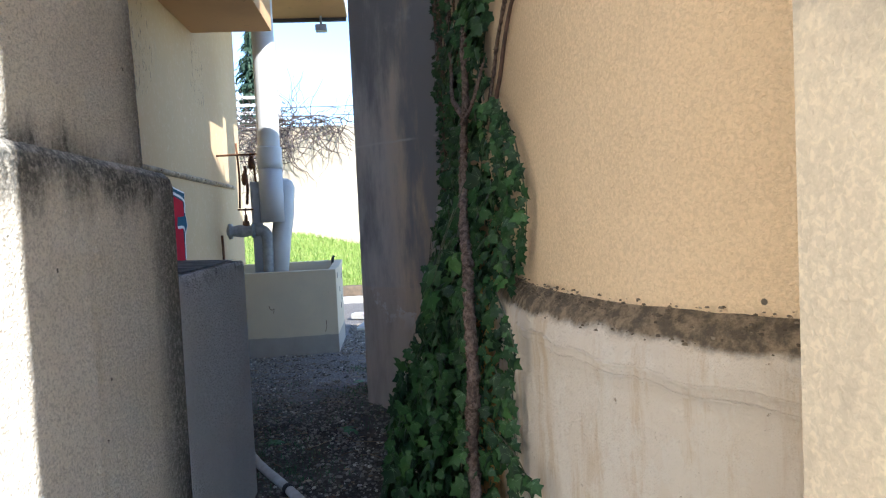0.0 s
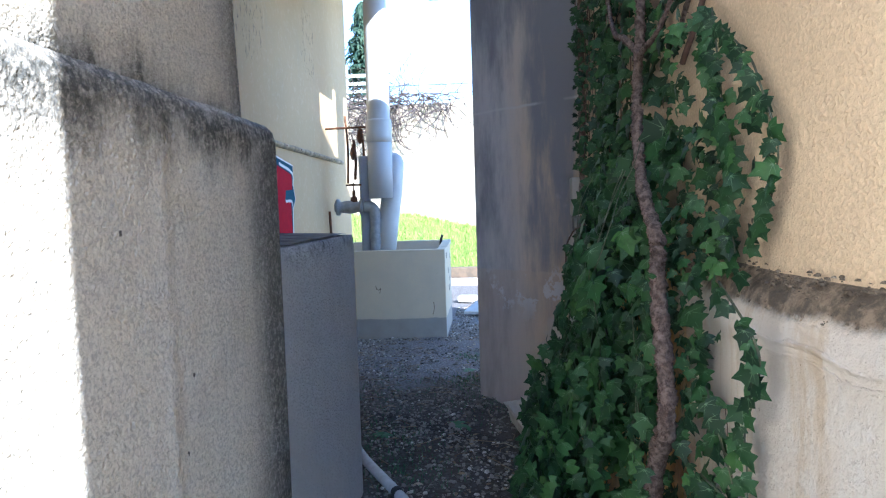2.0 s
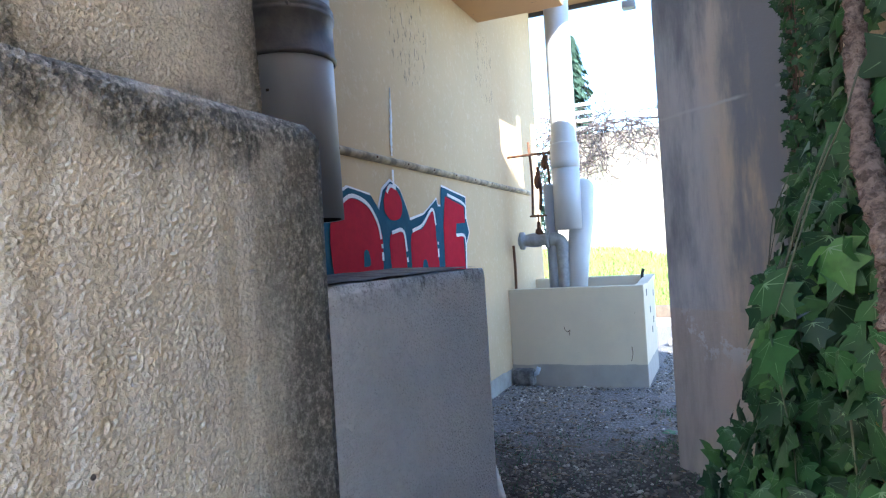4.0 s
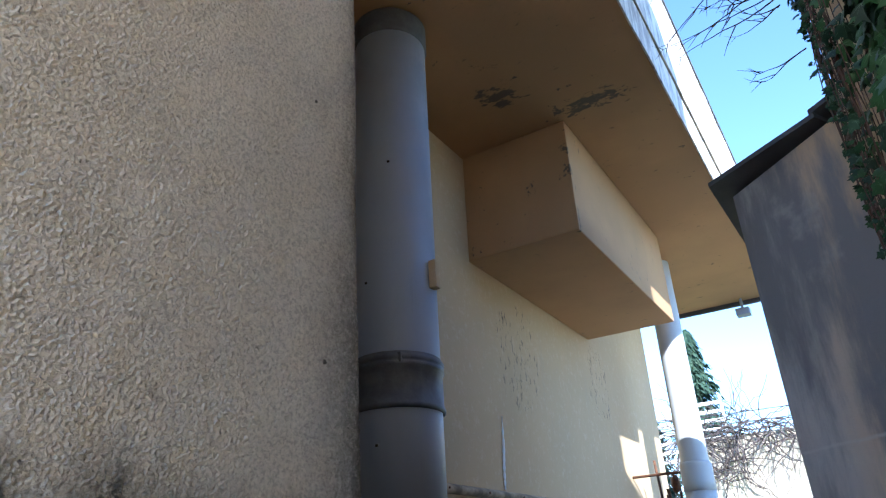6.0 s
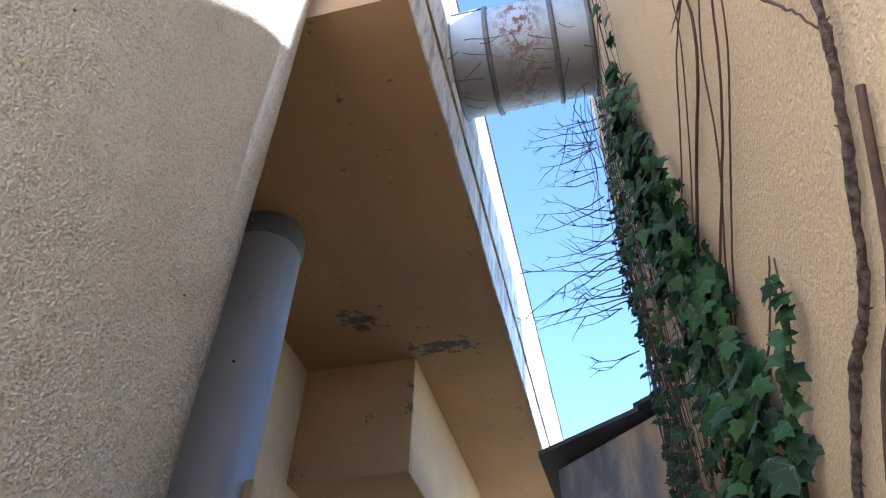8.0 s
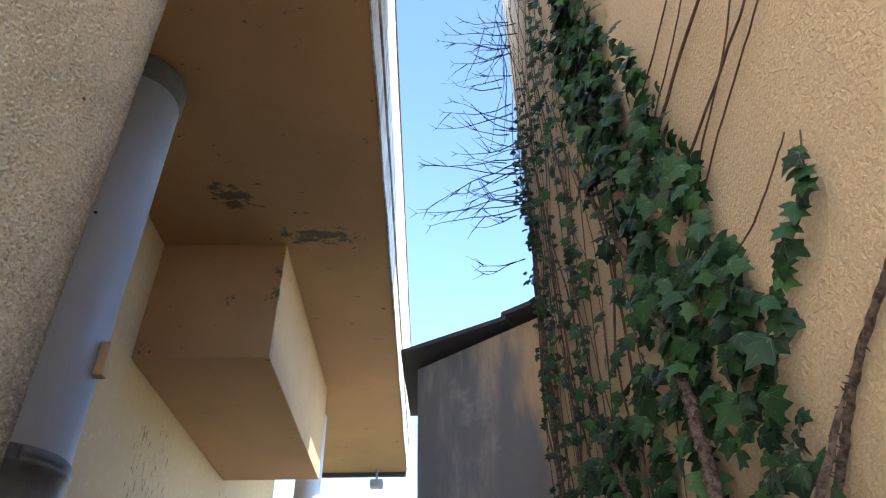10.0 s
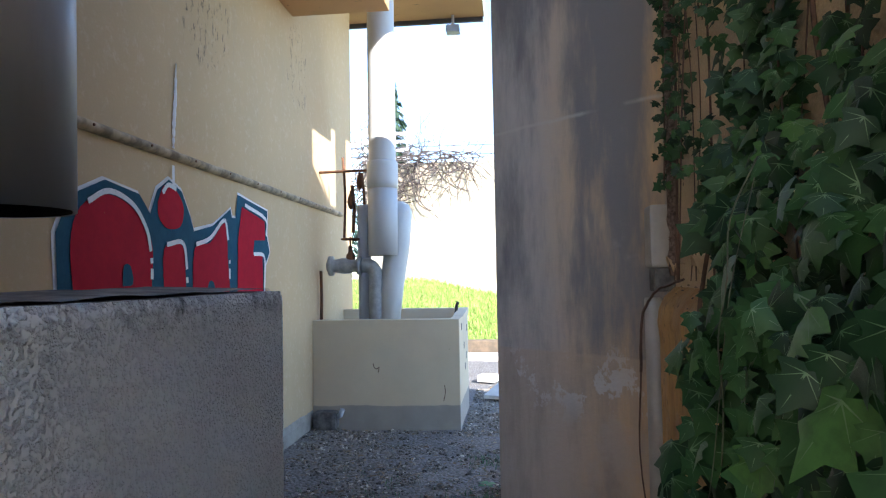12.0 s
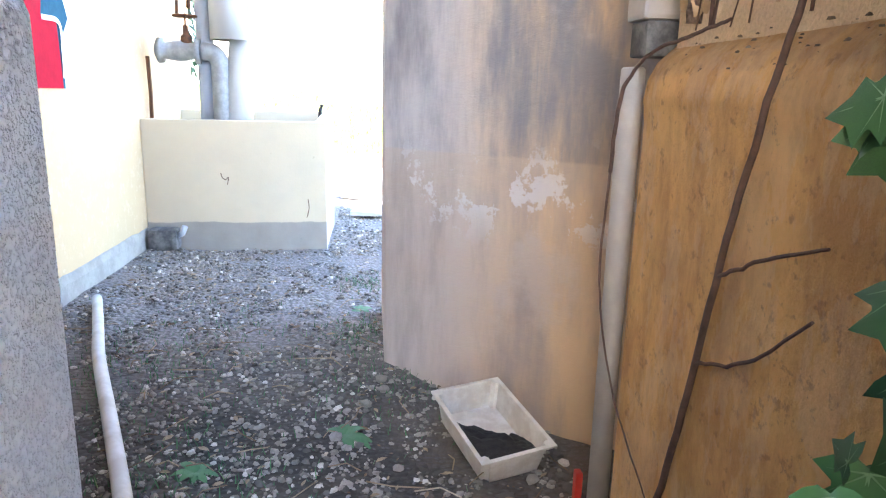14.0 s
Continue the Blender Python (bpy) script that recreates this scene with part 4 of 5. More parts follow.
def drain_outlet():
    t = thing("drain_outlet", "broken grey drain outlet at the foot of the trough", "drain")
    part("spout", box(-1.36, -1.16, 7.36, 7.50, 0.02, 0.17, 0.03, 2), M_TOP, t)
    bm = bmesh.new()
    add_tube(bm, [(-1.16, 7.42, 0.12), (-1.13, 7.40, 0.14), (-1.11, 7.40, 0.19)], [0.018, 0.022, 0.02], 8)
    part("pipe_stub", bm, M_PVC_GREY, t)


drain_outlet()


def eave_lamp():
    t = thing("eave_lamp", "small grey floodlight under the far roof edge", "lamp")
    part("arm", box(-0.315, -0.285, 9.20, 9.23, 4.02, 4.145, 0.004), M_PVC_GREY, t)
    part("housing", box(-0.375, -0.225, 9.15, 9.28, 3.94, 4.025, 0.015), M_PVC_GREY, t, "boxy grey housing")


eave_lamp()


# ---- overhead duct ----
def duct():
    t = thing("ventilation_duct", "round galvanised duct with rusty patch and banded joints", "duct")
    m4 = pose(0, 3.307, 4.894, 0, 90, 0)
    r = 0.283
    bm = bmesh.new()
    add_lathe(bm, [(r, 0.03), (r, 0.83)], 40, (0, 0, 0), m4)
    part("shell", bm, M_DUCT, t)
    for x in (0.062, 0.26, 0.60, 0.785):
        bm = bmesh.new()
        add_lathe(bm, [(r, x - 0.014), (r + 0.014, x - 0.012), (r + 0.016, x), (r + 0.014, x + 0.012), (r, x + 0.014)], 40, (0, 0, 0), m4)
        part("band", bm, M_BAND, t, "dark riveted band")
    for x0, x1 in ((0.075, 0.248), (0.613, 0.772)):
        for a in (125, 165, 205, 245):
            bm = bmesh.new()
            p = [m4 @ Vector(((r + 0.004) * math.cos(radians(a)), (r + 0.004) * math.sin(radians(a)), x)) for x in (x0, x1)]
            add_tube(bm, p, 0.006, 6)
            part("seam", bm, M_BAND, t)


duct()


# ---- alley floor ----
def ground_pipe():
    t = thing("ground_pipe", "long pale plastic pipe lying along the foot of the wall", "pipe")
    pts = smooth_path([(-1.24, 6.18, 0.045), (-1.06, 5.72, 0.045), (-0.925, 5.37, 0.045), (-0.70, 4.86, 0.04), (-0.512, 4.43, 0.04), (-0.366, 4.09, 0.04), (-0.14, 3.68, 0.04), (0.08, 3.264, 0.04), (0.36, 2.75, 0.04)], 5)
    bm = bmesh.new()
    add_tube(bm, pts, 0.025, 14)
    part("tube", bm, M_HOSE, t)
    bm = bmesh.new()
    add_tube(bm, [(-0.145, 3.69, 0.04), (-0.125, 3.653, 0.04)], 0.0275, 14)
    part("coupling", bm, M_DARK, t, "thin dark joint")


ground_pipe()


def litter_tray():
    t = thing("plastic_tray", "old beige plastic tray half filled with black soil", "tray")
    L, W, h = 0.395, 0.25, 0.105
    bm = bmesh.new()
    def loop(l, w, z):
        return [bm.verts.new((sx * l / 2, sy * w / 2, z)) for sx, sy in ((-1, -1), (1, -1), (1, 1), (-1, 1))]
    rings = [loop(L * 0.88, W * 0.84, 0), loop(L * 0.97, W * 0.95, h * 0.9), loop(L * 1.03, W * 1.05, h * 0.93), loop(L * 1.03, W * 1.05, h), loop(L * 0.96, W * 0.94, h), loop(L * 0.86, W * 0.82, 0.012)]
    for a, b in zip(rings, rings[1:]):
        for k in range(4):
            bm.faces.new((a[k], a[(k + 1) % 4], b[(k + 1) % 4], b[k]))
    bm.faces.new(rings[0][::-1]), bm.faces.new(rings[-1])
    bmesh.ops.bevel(bm, geom=[e for e in bm.edges if abs(e.verts[0].co.z - e.verts[1].co.z) > 0.03], offset=0.02, segments=3, affect='EDGES')
    part("tub", bm, M_TRAY, t)
    bm = bmesh.new()
    n = 14
    g = [[None] * (n + 1) for _ in range(n + 1)]
    for i in range(n + 1):
        for j in range(n + 1):
            u, v = i / n - 0.5, j / n - 0.5
            zz = max(0.004, min(0.075, 0.030 + 0.12 * (u + 0.06) - 0.06 * v + 0.022 * noise.noise((u * 5, v * 5, 4)) + 0.006 * noise.noise((u * 21, v * 21, 4))))
            g[i][j] = bm.verts.new((u * L * 0.87, v * W * 0.83, zz))
    for i in range(n):
        for j in range(n):
            bm.faces.new((g[i][j], g[i + 1][j], g[i + 1][j + 1], g[i][j + 1]))
    part("soil", bm, M_SOIL, t, "black crumbly soil")
    t.matrix_basis = pose(0.562, 4.725, -0.025, 3, 9, math.degrees(math.atan2(-0.40, 0.125)))


litter_tray()


def corner_pipe():
    t = thing("corner_pipe", "grey-beige plastic pipe standing at the wall corner", "pipe")
    part("tube", lathe([(0.001, -0.1), (0.027, -0.1), (0.027, 1.175), (0.022, 1.18), (0.022, 1.0), (0.001, 1.0)], 18, (0.752, 4.205, 0)), M_PIPE_BEIGE, t)


corner_pipe()


def junction_box():
    t = thing("junction_box", "beige electrical junction box above the corner pipe", "junction box")
    part("housing", box(0.735, 0.855, 4.13, 4.23, 1.275, 1.47, 0.010), M_PIPE_BEIGE, t)
    part("base", box(0.745, 0.845, 4.13, 4.22, 1.20, 1.274, 0.006), M_TOP, t, "dark lower half")


junction_box()
tagged(part("red_plastic_strip", box(0.715, 0.735, 4.27, 4.30, -0.06, 0.13, 0.006), M_RED), "small red plastic strip stuck in the soil", "strip")
bm = prism([(-0.02, 8.75), (0.32, 8.7), (0.38, 8.95), (0.12, 9.05)], 0.03, lambda x, y: 0.055 + 0.25 * (y - 8.7))
tagged(part("board_scrap", bm, M_SLAB), "pale broken board lying on the gravel", "board")
bm = prism([(-0.15, 9.9), (0.05, 9.8), (0.12, 10.05), (-0.1, 10.1)], 0.02, 0.09)
tagged(part("broken_slab", bm, M_SLAB), "broken pale concrete lump on the gravel", "rubble")


# ---- ivy on the right wall ----
RNG = random.Random(7)


def leaf_bm(bm, m4, slots=True):
    """A five-lobed ivy leaf, tip along -y, folded along its midrib, with raised veins."""
    half = [(0.14, 0.13), (0.33, 0.09), (0.53, -0.03), (0.33, -0.21), (0.32, -0.27), (0.50, -0.47), (0.21, -0.60)]
    def at(x, y, dz=0.0):
        return m4 @ Vector((x, y, -0.28 * abs(x) - 0.16 * y * y + dz))
    top, tip, mid = bm.verts.new(at(0, 0.03)), bm.verts.new(at(0, -1.0)), bm.verts.new(at(0, -0.30))
    for s in (1, -1):
        vs = [top] + [bm.verts.new(at(s * x, y)) for x, y in half] + [tip]
        for a, b in zip(vs, vs[1:]):
            f = bm.faces.new((mid, a, b) if s < 0 else (mid, b, a))
            f.smooth = True
    if slots:
        for x, y, w in ((0, -0.85, 0.022), (0.42, -0.08, 0.014), (-0.42, -0.08, 0.014), (0.43, -0.42, 0.012), (-0.43, -0.42, 0.012)):
            d = Vector((x, y)).normalized()
            nx, ny = -d.y * w, d.x * w
            base = (0, -0.02)
            f = bm.faces.new([bm.verts.new(at(px, py, 0.012)) for px, py in ((base[0] - nx, base[1] - ny), (base[0] + nx, base[1] + ny), (x, y))])
            f.material_index = 1
            f.normal_update()


LEAF_MESH = []
for k in range(3):
    bm = bmesh.new()
    leaf_bm(bm, Matrix.Diagonal((1.0 + 0.12 * k, 1.0 - 0.1 * k, 1.0, 1)))
    me = bpy.data.meshes.new("leaf")
    bm.to_mesh(me)
    bm.free()
    me.materials.append(M_LEAF_OWN), me.materials.append(M_VEIN)
    LEAF_MESH.append(me)


def ivy_edge(z):
    """How far the ivy reaches towards the entrance at height z."""
    if z < 1.0:
        return 1.95 - 0.06 * z
    if z < 1.5:
        return 1.89
    if z < 1.8:
        return 1.89 + (z - 1.5) * 1.4
    return 2.31 + min(0.05, (z - 1.8) * 0.17) + max(0, z - 2.1) * 0.12


def ivy_far(z):
    if z < 1.05:
        return 3.13 + 0.04 * math.sin(z * 9)
    if z < 1.3:
        return 3.3
    return 3.5 if z < 1.5 else 4.08


def ivy_thickness(y, z):
    t = 0.05
    if z < 1.5:
        t += (0.015 if y < 2.12 else 0.075 if y < 2.35 else 0.145 if y < 3.15 else 0.11) * min(1, (1.5 - z) / 0.35)
    if z < 1.35 and 2.75 < y < 3.2:
        t += 0.02
    if z < 0.95 and 2.5 < y < 3.15:
        t += 0.17 * min(1, (0.95 - z) / 0.5)
    return t * (0.9 + 0.3 * noise.noise((y * 2.3, z * 2.3, 5)))


def wall_x(y):
    return 0.752 if y > 1.9 else 0.752 + 1.15 - math.sqrt(1.15 ** 2 - (1.9 - y) ** 2)


def leaf_places():
    out = []

    def place(count, z0, z1, rule, lo, hi):
        made = tries = 0
        while made < count and tries < 60000:
            tries += 1
            z, y = RNG.uniform(z0, z1), RNG.uniform(1.76, 4.1)
            e, f = ivy_edge(z), ivy_far(z)
            if not e < y < f or RNG.random() > rule(y, z, y - e):
                continue
            size = lo + (hi - lo) * RNG.random() ** 2.2
            if y < 2.4 and z < 1.9:
                size *= 0.7
            if y > 3.5:
                size *= 0.65
            out.append((y, z, ivy_thickness(y, z) * RNG.random() ** 0.6 + 0.012, size))
            made += 1

    def gap(y, z):
        return noise.noise((y * 3.2, z * 1.1, 2.0))

    def strand(y, z):
        """Positive along the hanging strands, negative between them."""
        return noise.noise((y * 9.5 + 0.8 * noise.noise((y * 2, z * 1.6, 9)), z * 0.85, 6.0))

    def low(y, z, d):
        full = 1.0 if gap(y, z) > -0.5 else 0.55
        if y < 2.12:
            return 0.55 if strand(y, z) > -0.02 else 0.06
        return full * (1.0 if z < 0.95 or strand(y, z) > -0.12 - 0.5 * max(0, 1.25 - z) else 0.12)

    place(3300, 0.03, 1.5, low, 0.034, 0.085)
    place(640, 1.45, 2.2, lambda y, z, d: (0.9 if strand(y, z) > -0.03 else 0.06) * (1 if y < 3.4 else 0.4), 0.036, 0.066)
    place(1020, 2.0, 3.8, lambda y, z, d: max(0, 1 - abs(d - 0.24 - 0.16 * max(0, z - 2.6)) / (0.30 + 0.12 * (2.6 - min(z, 2.6)))) * (1 if strand(y, z) > -0.05 else 0.15), 0.034, 0.060)
    place(520, 1.9, 4.2, lambda y, z, d: (0.9 if y > 3.1 else 0.0) * (1 if strand(y, z) > 0.05 else 0.1), 0.032, 0.05)
    place(330, 1.4, 4.2, lambda y, z, d: (1.0 if y > 3.66 else 0.12) * (1 if noise.noise((y * 4, z * 3.1, 4)) > 0 else 0.2), 0.04, 0.07)
    return out


def leaf_pose(y, z, depth, size):
    base = wall_x(y) + (0.045 if z > 1.2 else 0.0)
    out = Matrix.Translation((base - depth, y, z + size * 0.3))
    face = Euler((radians(90 + RNG.uniform(-42, 16)), 0, radians(-90 + 22 + max(0, min(38, (y - 3.0) * 60)) + RNG.uniform(-48, 48)))).to_matrix().to_4x4()
    spin = Matrix.Rotation(radians(RNG.gauss(0, 38)), 4, 'Z')
    return out @ face @ spin @ Matrix.Diagonal((size, size, size, 1))


ivy = thing("ivy", "dense climbing ivy with thick hairy trunks on the ochre wall", "ivy")
crowd = bmesh.new()
single = 0
for y, z, d, s in leaf_places():
    m4 = leaf_pose(y, z, d, s)
    if single < 300 and ((1.75 < y < 2.25 and 0.9 < z < 1.75) or (2.3 < y < 3.3 and 0.75 < z < 1.9)) and d > 0.35 * ivy_thickness(y, z):
        ob = new("leaf", LEAF_MESH[RNG.randrange(3)])
        ob.parent = ivy
        ob.matrix_basis = m4
        single += 1
    else:
        leaf_bm(crowd, m4 @ Matrix.Diagonal((RNG.uniform(0.9, 1.25), RNG.uniform(0.85, 1.1), RNG.uniform(0.6, 1.5), 1)))
tagged(part("foliage", crowd, [M_LEAF, M_VEIN], ivy, "mass of dark green ivy leaves"), kind="stuff")


def stray_shoot(pts, count):
    """A thin shoot with leaves in a row."""
    count = round(count * 1.5)
    path = smooth_path(pts, 8)
    bm = bmesh.new()
    add_tube(bm, path, [0.0024 - 0.001 * i / len(path) for i in range(len(path))], 5)
    part("shoot", bm, M_SHOOT, ivy)
    bm = bmesh.new()
    for k in range(count):
        p = path[int(k / count * (len(path) - 1))]
        s = RNG.uniform(0.028, 0.046)
        m4 = Matrix.Translation(p + Vector((-0.010, RNG.uniform(-0.012, 0.012), 0))) @ Euler((radians(90 + RNG.uniform(-30, 10)), 0, radians(-50 + RNG.uniform(-35, 35)))).to_matrix().to_4x4() @ Matrix.Rotation(radians(RNG.uniform(-70, 70)), 4, 'Z') @ Matrix.Diagonal((s, s, s, 1))
        leaf_bm(bm, m4)
    tagged(part("shoot_foliage", bm, [M_LEAF, M_VEIN], ivy, "row of small fresh ivy leaves"), kind="stuff")


stray_shoot([(0.775, 2.10, 1.68), (0.775, 1.95, 1.59), (0.775, 1.89, 1.52), (0.775, 1.83, 1.43), (0.775, 1.84, 1.37), (0.775, 1.88, 1.30), (0.77, 1.94, 1.24)], 19)
stray_shoot([(0.76, 2.12, 1.70), (0.76, 2.08, 1.56), (0.76, 2.0, 1.46), (0.76, 1.97, 1.38), (0.76, 1.99, 1.30), (0.76, 1.97, 1.24)], 22)
stray_shoot([(0.77, 2.12, 1.72), (0.77, 2.09, 1.62), (0.77, 2.06, 1.5), (0.77, 2.05, 1.4)], 14)
stray_shoot([(0.68, 1.92, 0.85), (0.71, 1.79, 0.83), (0.725, 1.70, 0.80), (0.735, 1.63, 0.82)], 11)
stray_shoot([(0.775, 2.52, 1.78), (0.78, 2.40, 1.95), (0.78, 2.32, 2.01), (0.78, 2.28, 2.07), (0.78, 2.18, 2.11), (0.78, 2.13, 2.19)], 20)
stray_shoot([(0.70, 1.88, 1.2), (0.71, 1.75, 1.12), (0.72, 1.77, 1.05), (0.72, 1.82, 0.96), (0.72, 1.81, 0.86), (0.72, 1.85, 0.7)], 16)
stray_shoot([(0.70, 1.95, 1.0), (0.72, 1.84, 0.80), (0.725, 1.83, 0.6), (0.73, 1.86, 0.35)], 16)


for k in range(8):
    y0, z0 = RNG.uniform(2.2, 3.15), RNG.uniform(0.9, 1.5)
    L = RNG.uniform(0.3, 0.8)
    pts = []
    for i in range(6):
        zz = z0 - L * i / 5
        pts.append((wall_x(y0) - 0.02 - 0.86 * ivy_thickness(y0, zz), y0 + 0.06 * noise.noise((k, i * 0.7, 2)), max(0.03, zz)))
    bm = bmesh.new()
    add_tube(bm, smooth_path(pts, 4), RNG.uniform(0.0009, 0.0015), 5)
    part("hanging_stem", bm, M_SHOOT, ivy, "pale green hanging stem")


def trunk(pts, r0, r1, hairs, label):
    path = smooth_path(pts, 18)
    path = [p + 0.25 * r0 * Vector((noise.noise((i * 0.31, 1, r0 * 50)), noise.noise((i * 0.31, 4, r0 * 50)), 0)) for i, p in enumerate(path)]
    n = len(path)
    bm = bmesh.new()
    radii = [(r0 + (r1 - r0) * i / n) * min(1, 0.12 + (n - 1 - i) / (0.12 * n)) * (1 + 0.22 * noise.noise((i * 0.4, 3, r0 * 90))) for i in range(n)]
    add_tube(bm, path, radii, 14, True, 0.32, RNG)
    ob = part("trunk", bm, M_BARK, ivy, label)
    bm = bmesh.new()
    for _ in range(hairs):
        i = RNG.randrange(n - 1)
        p = path[i].lerp(path[i + 1], RNG.random())
        a = RNG.uniform(0, 2 * math.pi)
        d = Vector((math.cos(a), math.sin(a), RNG.uniform(-0.5, 0.3))).normalized()
        q = p + d * radii[i] * 0.9
        add_tube(bm, [q, q + d * RNG.uniform(0.002, 0.006) + Vector((0, 0, RNG.uniform(-0.008, 0.006)))], [0.0016, 0.0006], 3, False)
    tagged(part("rootlet", bm, M_STEM, ob, "short brown rootlets"), kind="stuff")


trunk([(0.655, 2.15, -0.05), (0.66, 2.12, 0.45), (0.655, 2.16, 0.73), (0.65, 2.03, 0.91), (0.655, 2.07, 1.04), (0.66, 2.13, 1.17), (0.665, 2.15, 1.255), (0.675, 2.29, 1.34), (0.69, 2.41, 1.42), (0.705, 2.50, 1.54), (0.72, 2.56, 1.67), (0.735, 2.585, 1.82), (0.735, 2.59, 1.97), (0.75, 2.64, 2.12), (0.77, 2.80, 2.45), (0.78, 3.05, 2.9), (0.785, 3.3, 3.4)], 0.0185, 0.008, 2600, "main brown trunk with flaking bark leaning up the wall")
trunk([(0.725, 2.56, 1.73), (0.71, 2.68, 1.80), (0.72, 2.88, 1.87), (0.75, 3.17, 2.10), (0.77, 3.5, 2.6)], 0.0095, 0.005, 260, "hairy side branch")
trunk([(0.725, 2.555, 1.72), (0.71, 2.46, 1.715), (0.72, 2.32, 1.74), (0.75, 2.2, 1.86)], 0.008, 0.004, 150, "hairy side branch")
trunk([(0.765, 3.97, 1.25), (0.765, 3.95, 1.6), (0.77, 3.97, 2.2), (0.77, 3.95, 3.0), (0.775, 3.9, 4.2)], 0.014, 0.008, 160, "dark trunk at the wall corner")

# stems that climb the bare wall
for pts in (
    [(0.78, 2.44, 1.70), (0.79, 2.32, 1.82), (0.79, 2.22, 1.90), (0.79, 2.08, 1.97), (0.79, 1.97, 2.0), (0.79, 1.84, 2.11), (0.79, 1.77, 2.20), (0.79, 1.77, 2.30), (0.79, 1.83, 2.48), (0.79, 1.98, 2.72), (0.79, 2.17, 2.88)],
):
    trunk(pts, 0.0055, 0.004, 30, "curving bare vine stem")
for pts, r in (
    ([(0.78, 2.36, 1.66), (0.79, 2.22, 1.78), (0.79, 2.12, 1.86), (0.79, 2.03, 1.92), (0.79, 1.91, 1.97), (0.795, 1.8, 2.1)], 0.007),
    ([(0.79, 2.62, 2.60), (0.79, 2.34, 2.64), (0.79, 2.08, 2.66), (0.79, 2.0, 2.80)], 0.004),
    ([(0.79, 2.60, 2.44), (0.79, 2.30, 2.46), (0.79, 2.07, 2.50), (0.79, 1.91, 2.60)], 0.003),
    ([(0.79, 2.60, 2.30), (0.79, 2.48, 2.33), (0.79, 2.34, 2.38), (0.79, 2.12, 2.44), (0.79, 1.98, 2.48), (0.79, 1.90, 2.54)], 0.0022),
    ([(0.79, 2.55, 2.32), (0.79, 2.40, 2.41), (0.79, 2.19, 2.50), (0.79, 2.08, 2.62), (0.79, 1.97, 2.66)], 0.0022),
    ([(0.79, 2.75, 2.74), (0.79, 2.62, 2.76), (0.79, 2.38, 2.78), (0.79, 2.20, 2.82), (0.79, 2.05, 2.79)], 0.0024),
    ([(0.79, 2.70, 2.62), (0.79, 2.50, 2.66), (0.79, 2.30, 2.71), (0.79, 2.12, 2.80), (0.79, 2.05, 2.95)], 0.002),
    ([(0.79, 1.84, 2.36), (0.79, 1.81, 2.27), (0.79, 1.79, 2.19)], 0.002),
    ([(0.79, 2.48, 2.15), (0.79, 2.40, 2.18), (0.79, 2.29, 2.19), (0.79, 2.17, 2.23)], 0.0022),
    ([(0.745, 3.97, -0.05), (0.742, 3.92, 0.15), (0.742, 3.81, 0.5), (0.742, 3.73, 0.85), (0.74, 3.64, 1.14), (0.765, 3.60, 1.35)], 0.008),
    ([(0.742, 3.74, 0.82), (0.742, 3.62, 0.88), (0.742, 3.48, 0.93)], 0.004),
    ([(0.742, 3.78, 0.65), (0.742, 3.62, 0.72), (0.72, 3.46, 0.84)], 0.004),
    ([(0.70, 4.16, 0.95), (0.705, 4.14, 1.12), (0.735, 4.08, 1.20), (0.745, 3.92, 1.225), (0.75, 3.8, 1.24)], 0.005),
    ([(0.70, 4.16, 0.95), (0.685, 4.13, 0.7), (0.70, 4.04, 0.48), (0.735, 3.90, 0.30)], 0.003),
):
    bm = bmesh.new()
    path = smooth_path(pts, 8)
    path = [p + Vector((0, 0.006 * noise.noise((i * 0.5, r * 999, 1)), 0.006 * noise.noise((i * 0.5, r * 999, 8)))) for i, p in enumerate(path)]
    add_tube(bm, path, [r * (1 - 0.4 * i / len(path)) for i in range(len(path))], 6)
    part("vine_stem", bm, M_STEM, ivy, "bare brown stem")
for k in range(30):
    y0 = 2.75 + 1.33 * (k / 30) ** 0.75 + RNG.uniform(-0.03, 0.03)
    z0, z1 = max(1.235, RNG.uniform(0.6, 2.4)), RNG.uniform(4.2, 5.5)
    lean = RNG.uniform(-0.25, 0.12) - 0.35 * max(0, 3.2 - y0)
    pts = []
    for i in range(9):
        t = i / 8
        pts.append((0.785 - 0.045 * RNG.random() ** 2, min(4.09, y0 + lean * (t - 0.3) + RNG.uniform(-0.085, 0.085)), z0 + (z1 - z0) * t))
    path = smooth_path(pts, 4)
    bm = bmesh.new()
    r = 0.0015 + 0.003 * RNG.random() ** 2
    add_tube(bm, path, [r * (1 - 0.5 * i / len(path)) for i in range(len(path))], 5)
    part("vine_stem", bm, M_STEM, ivy)


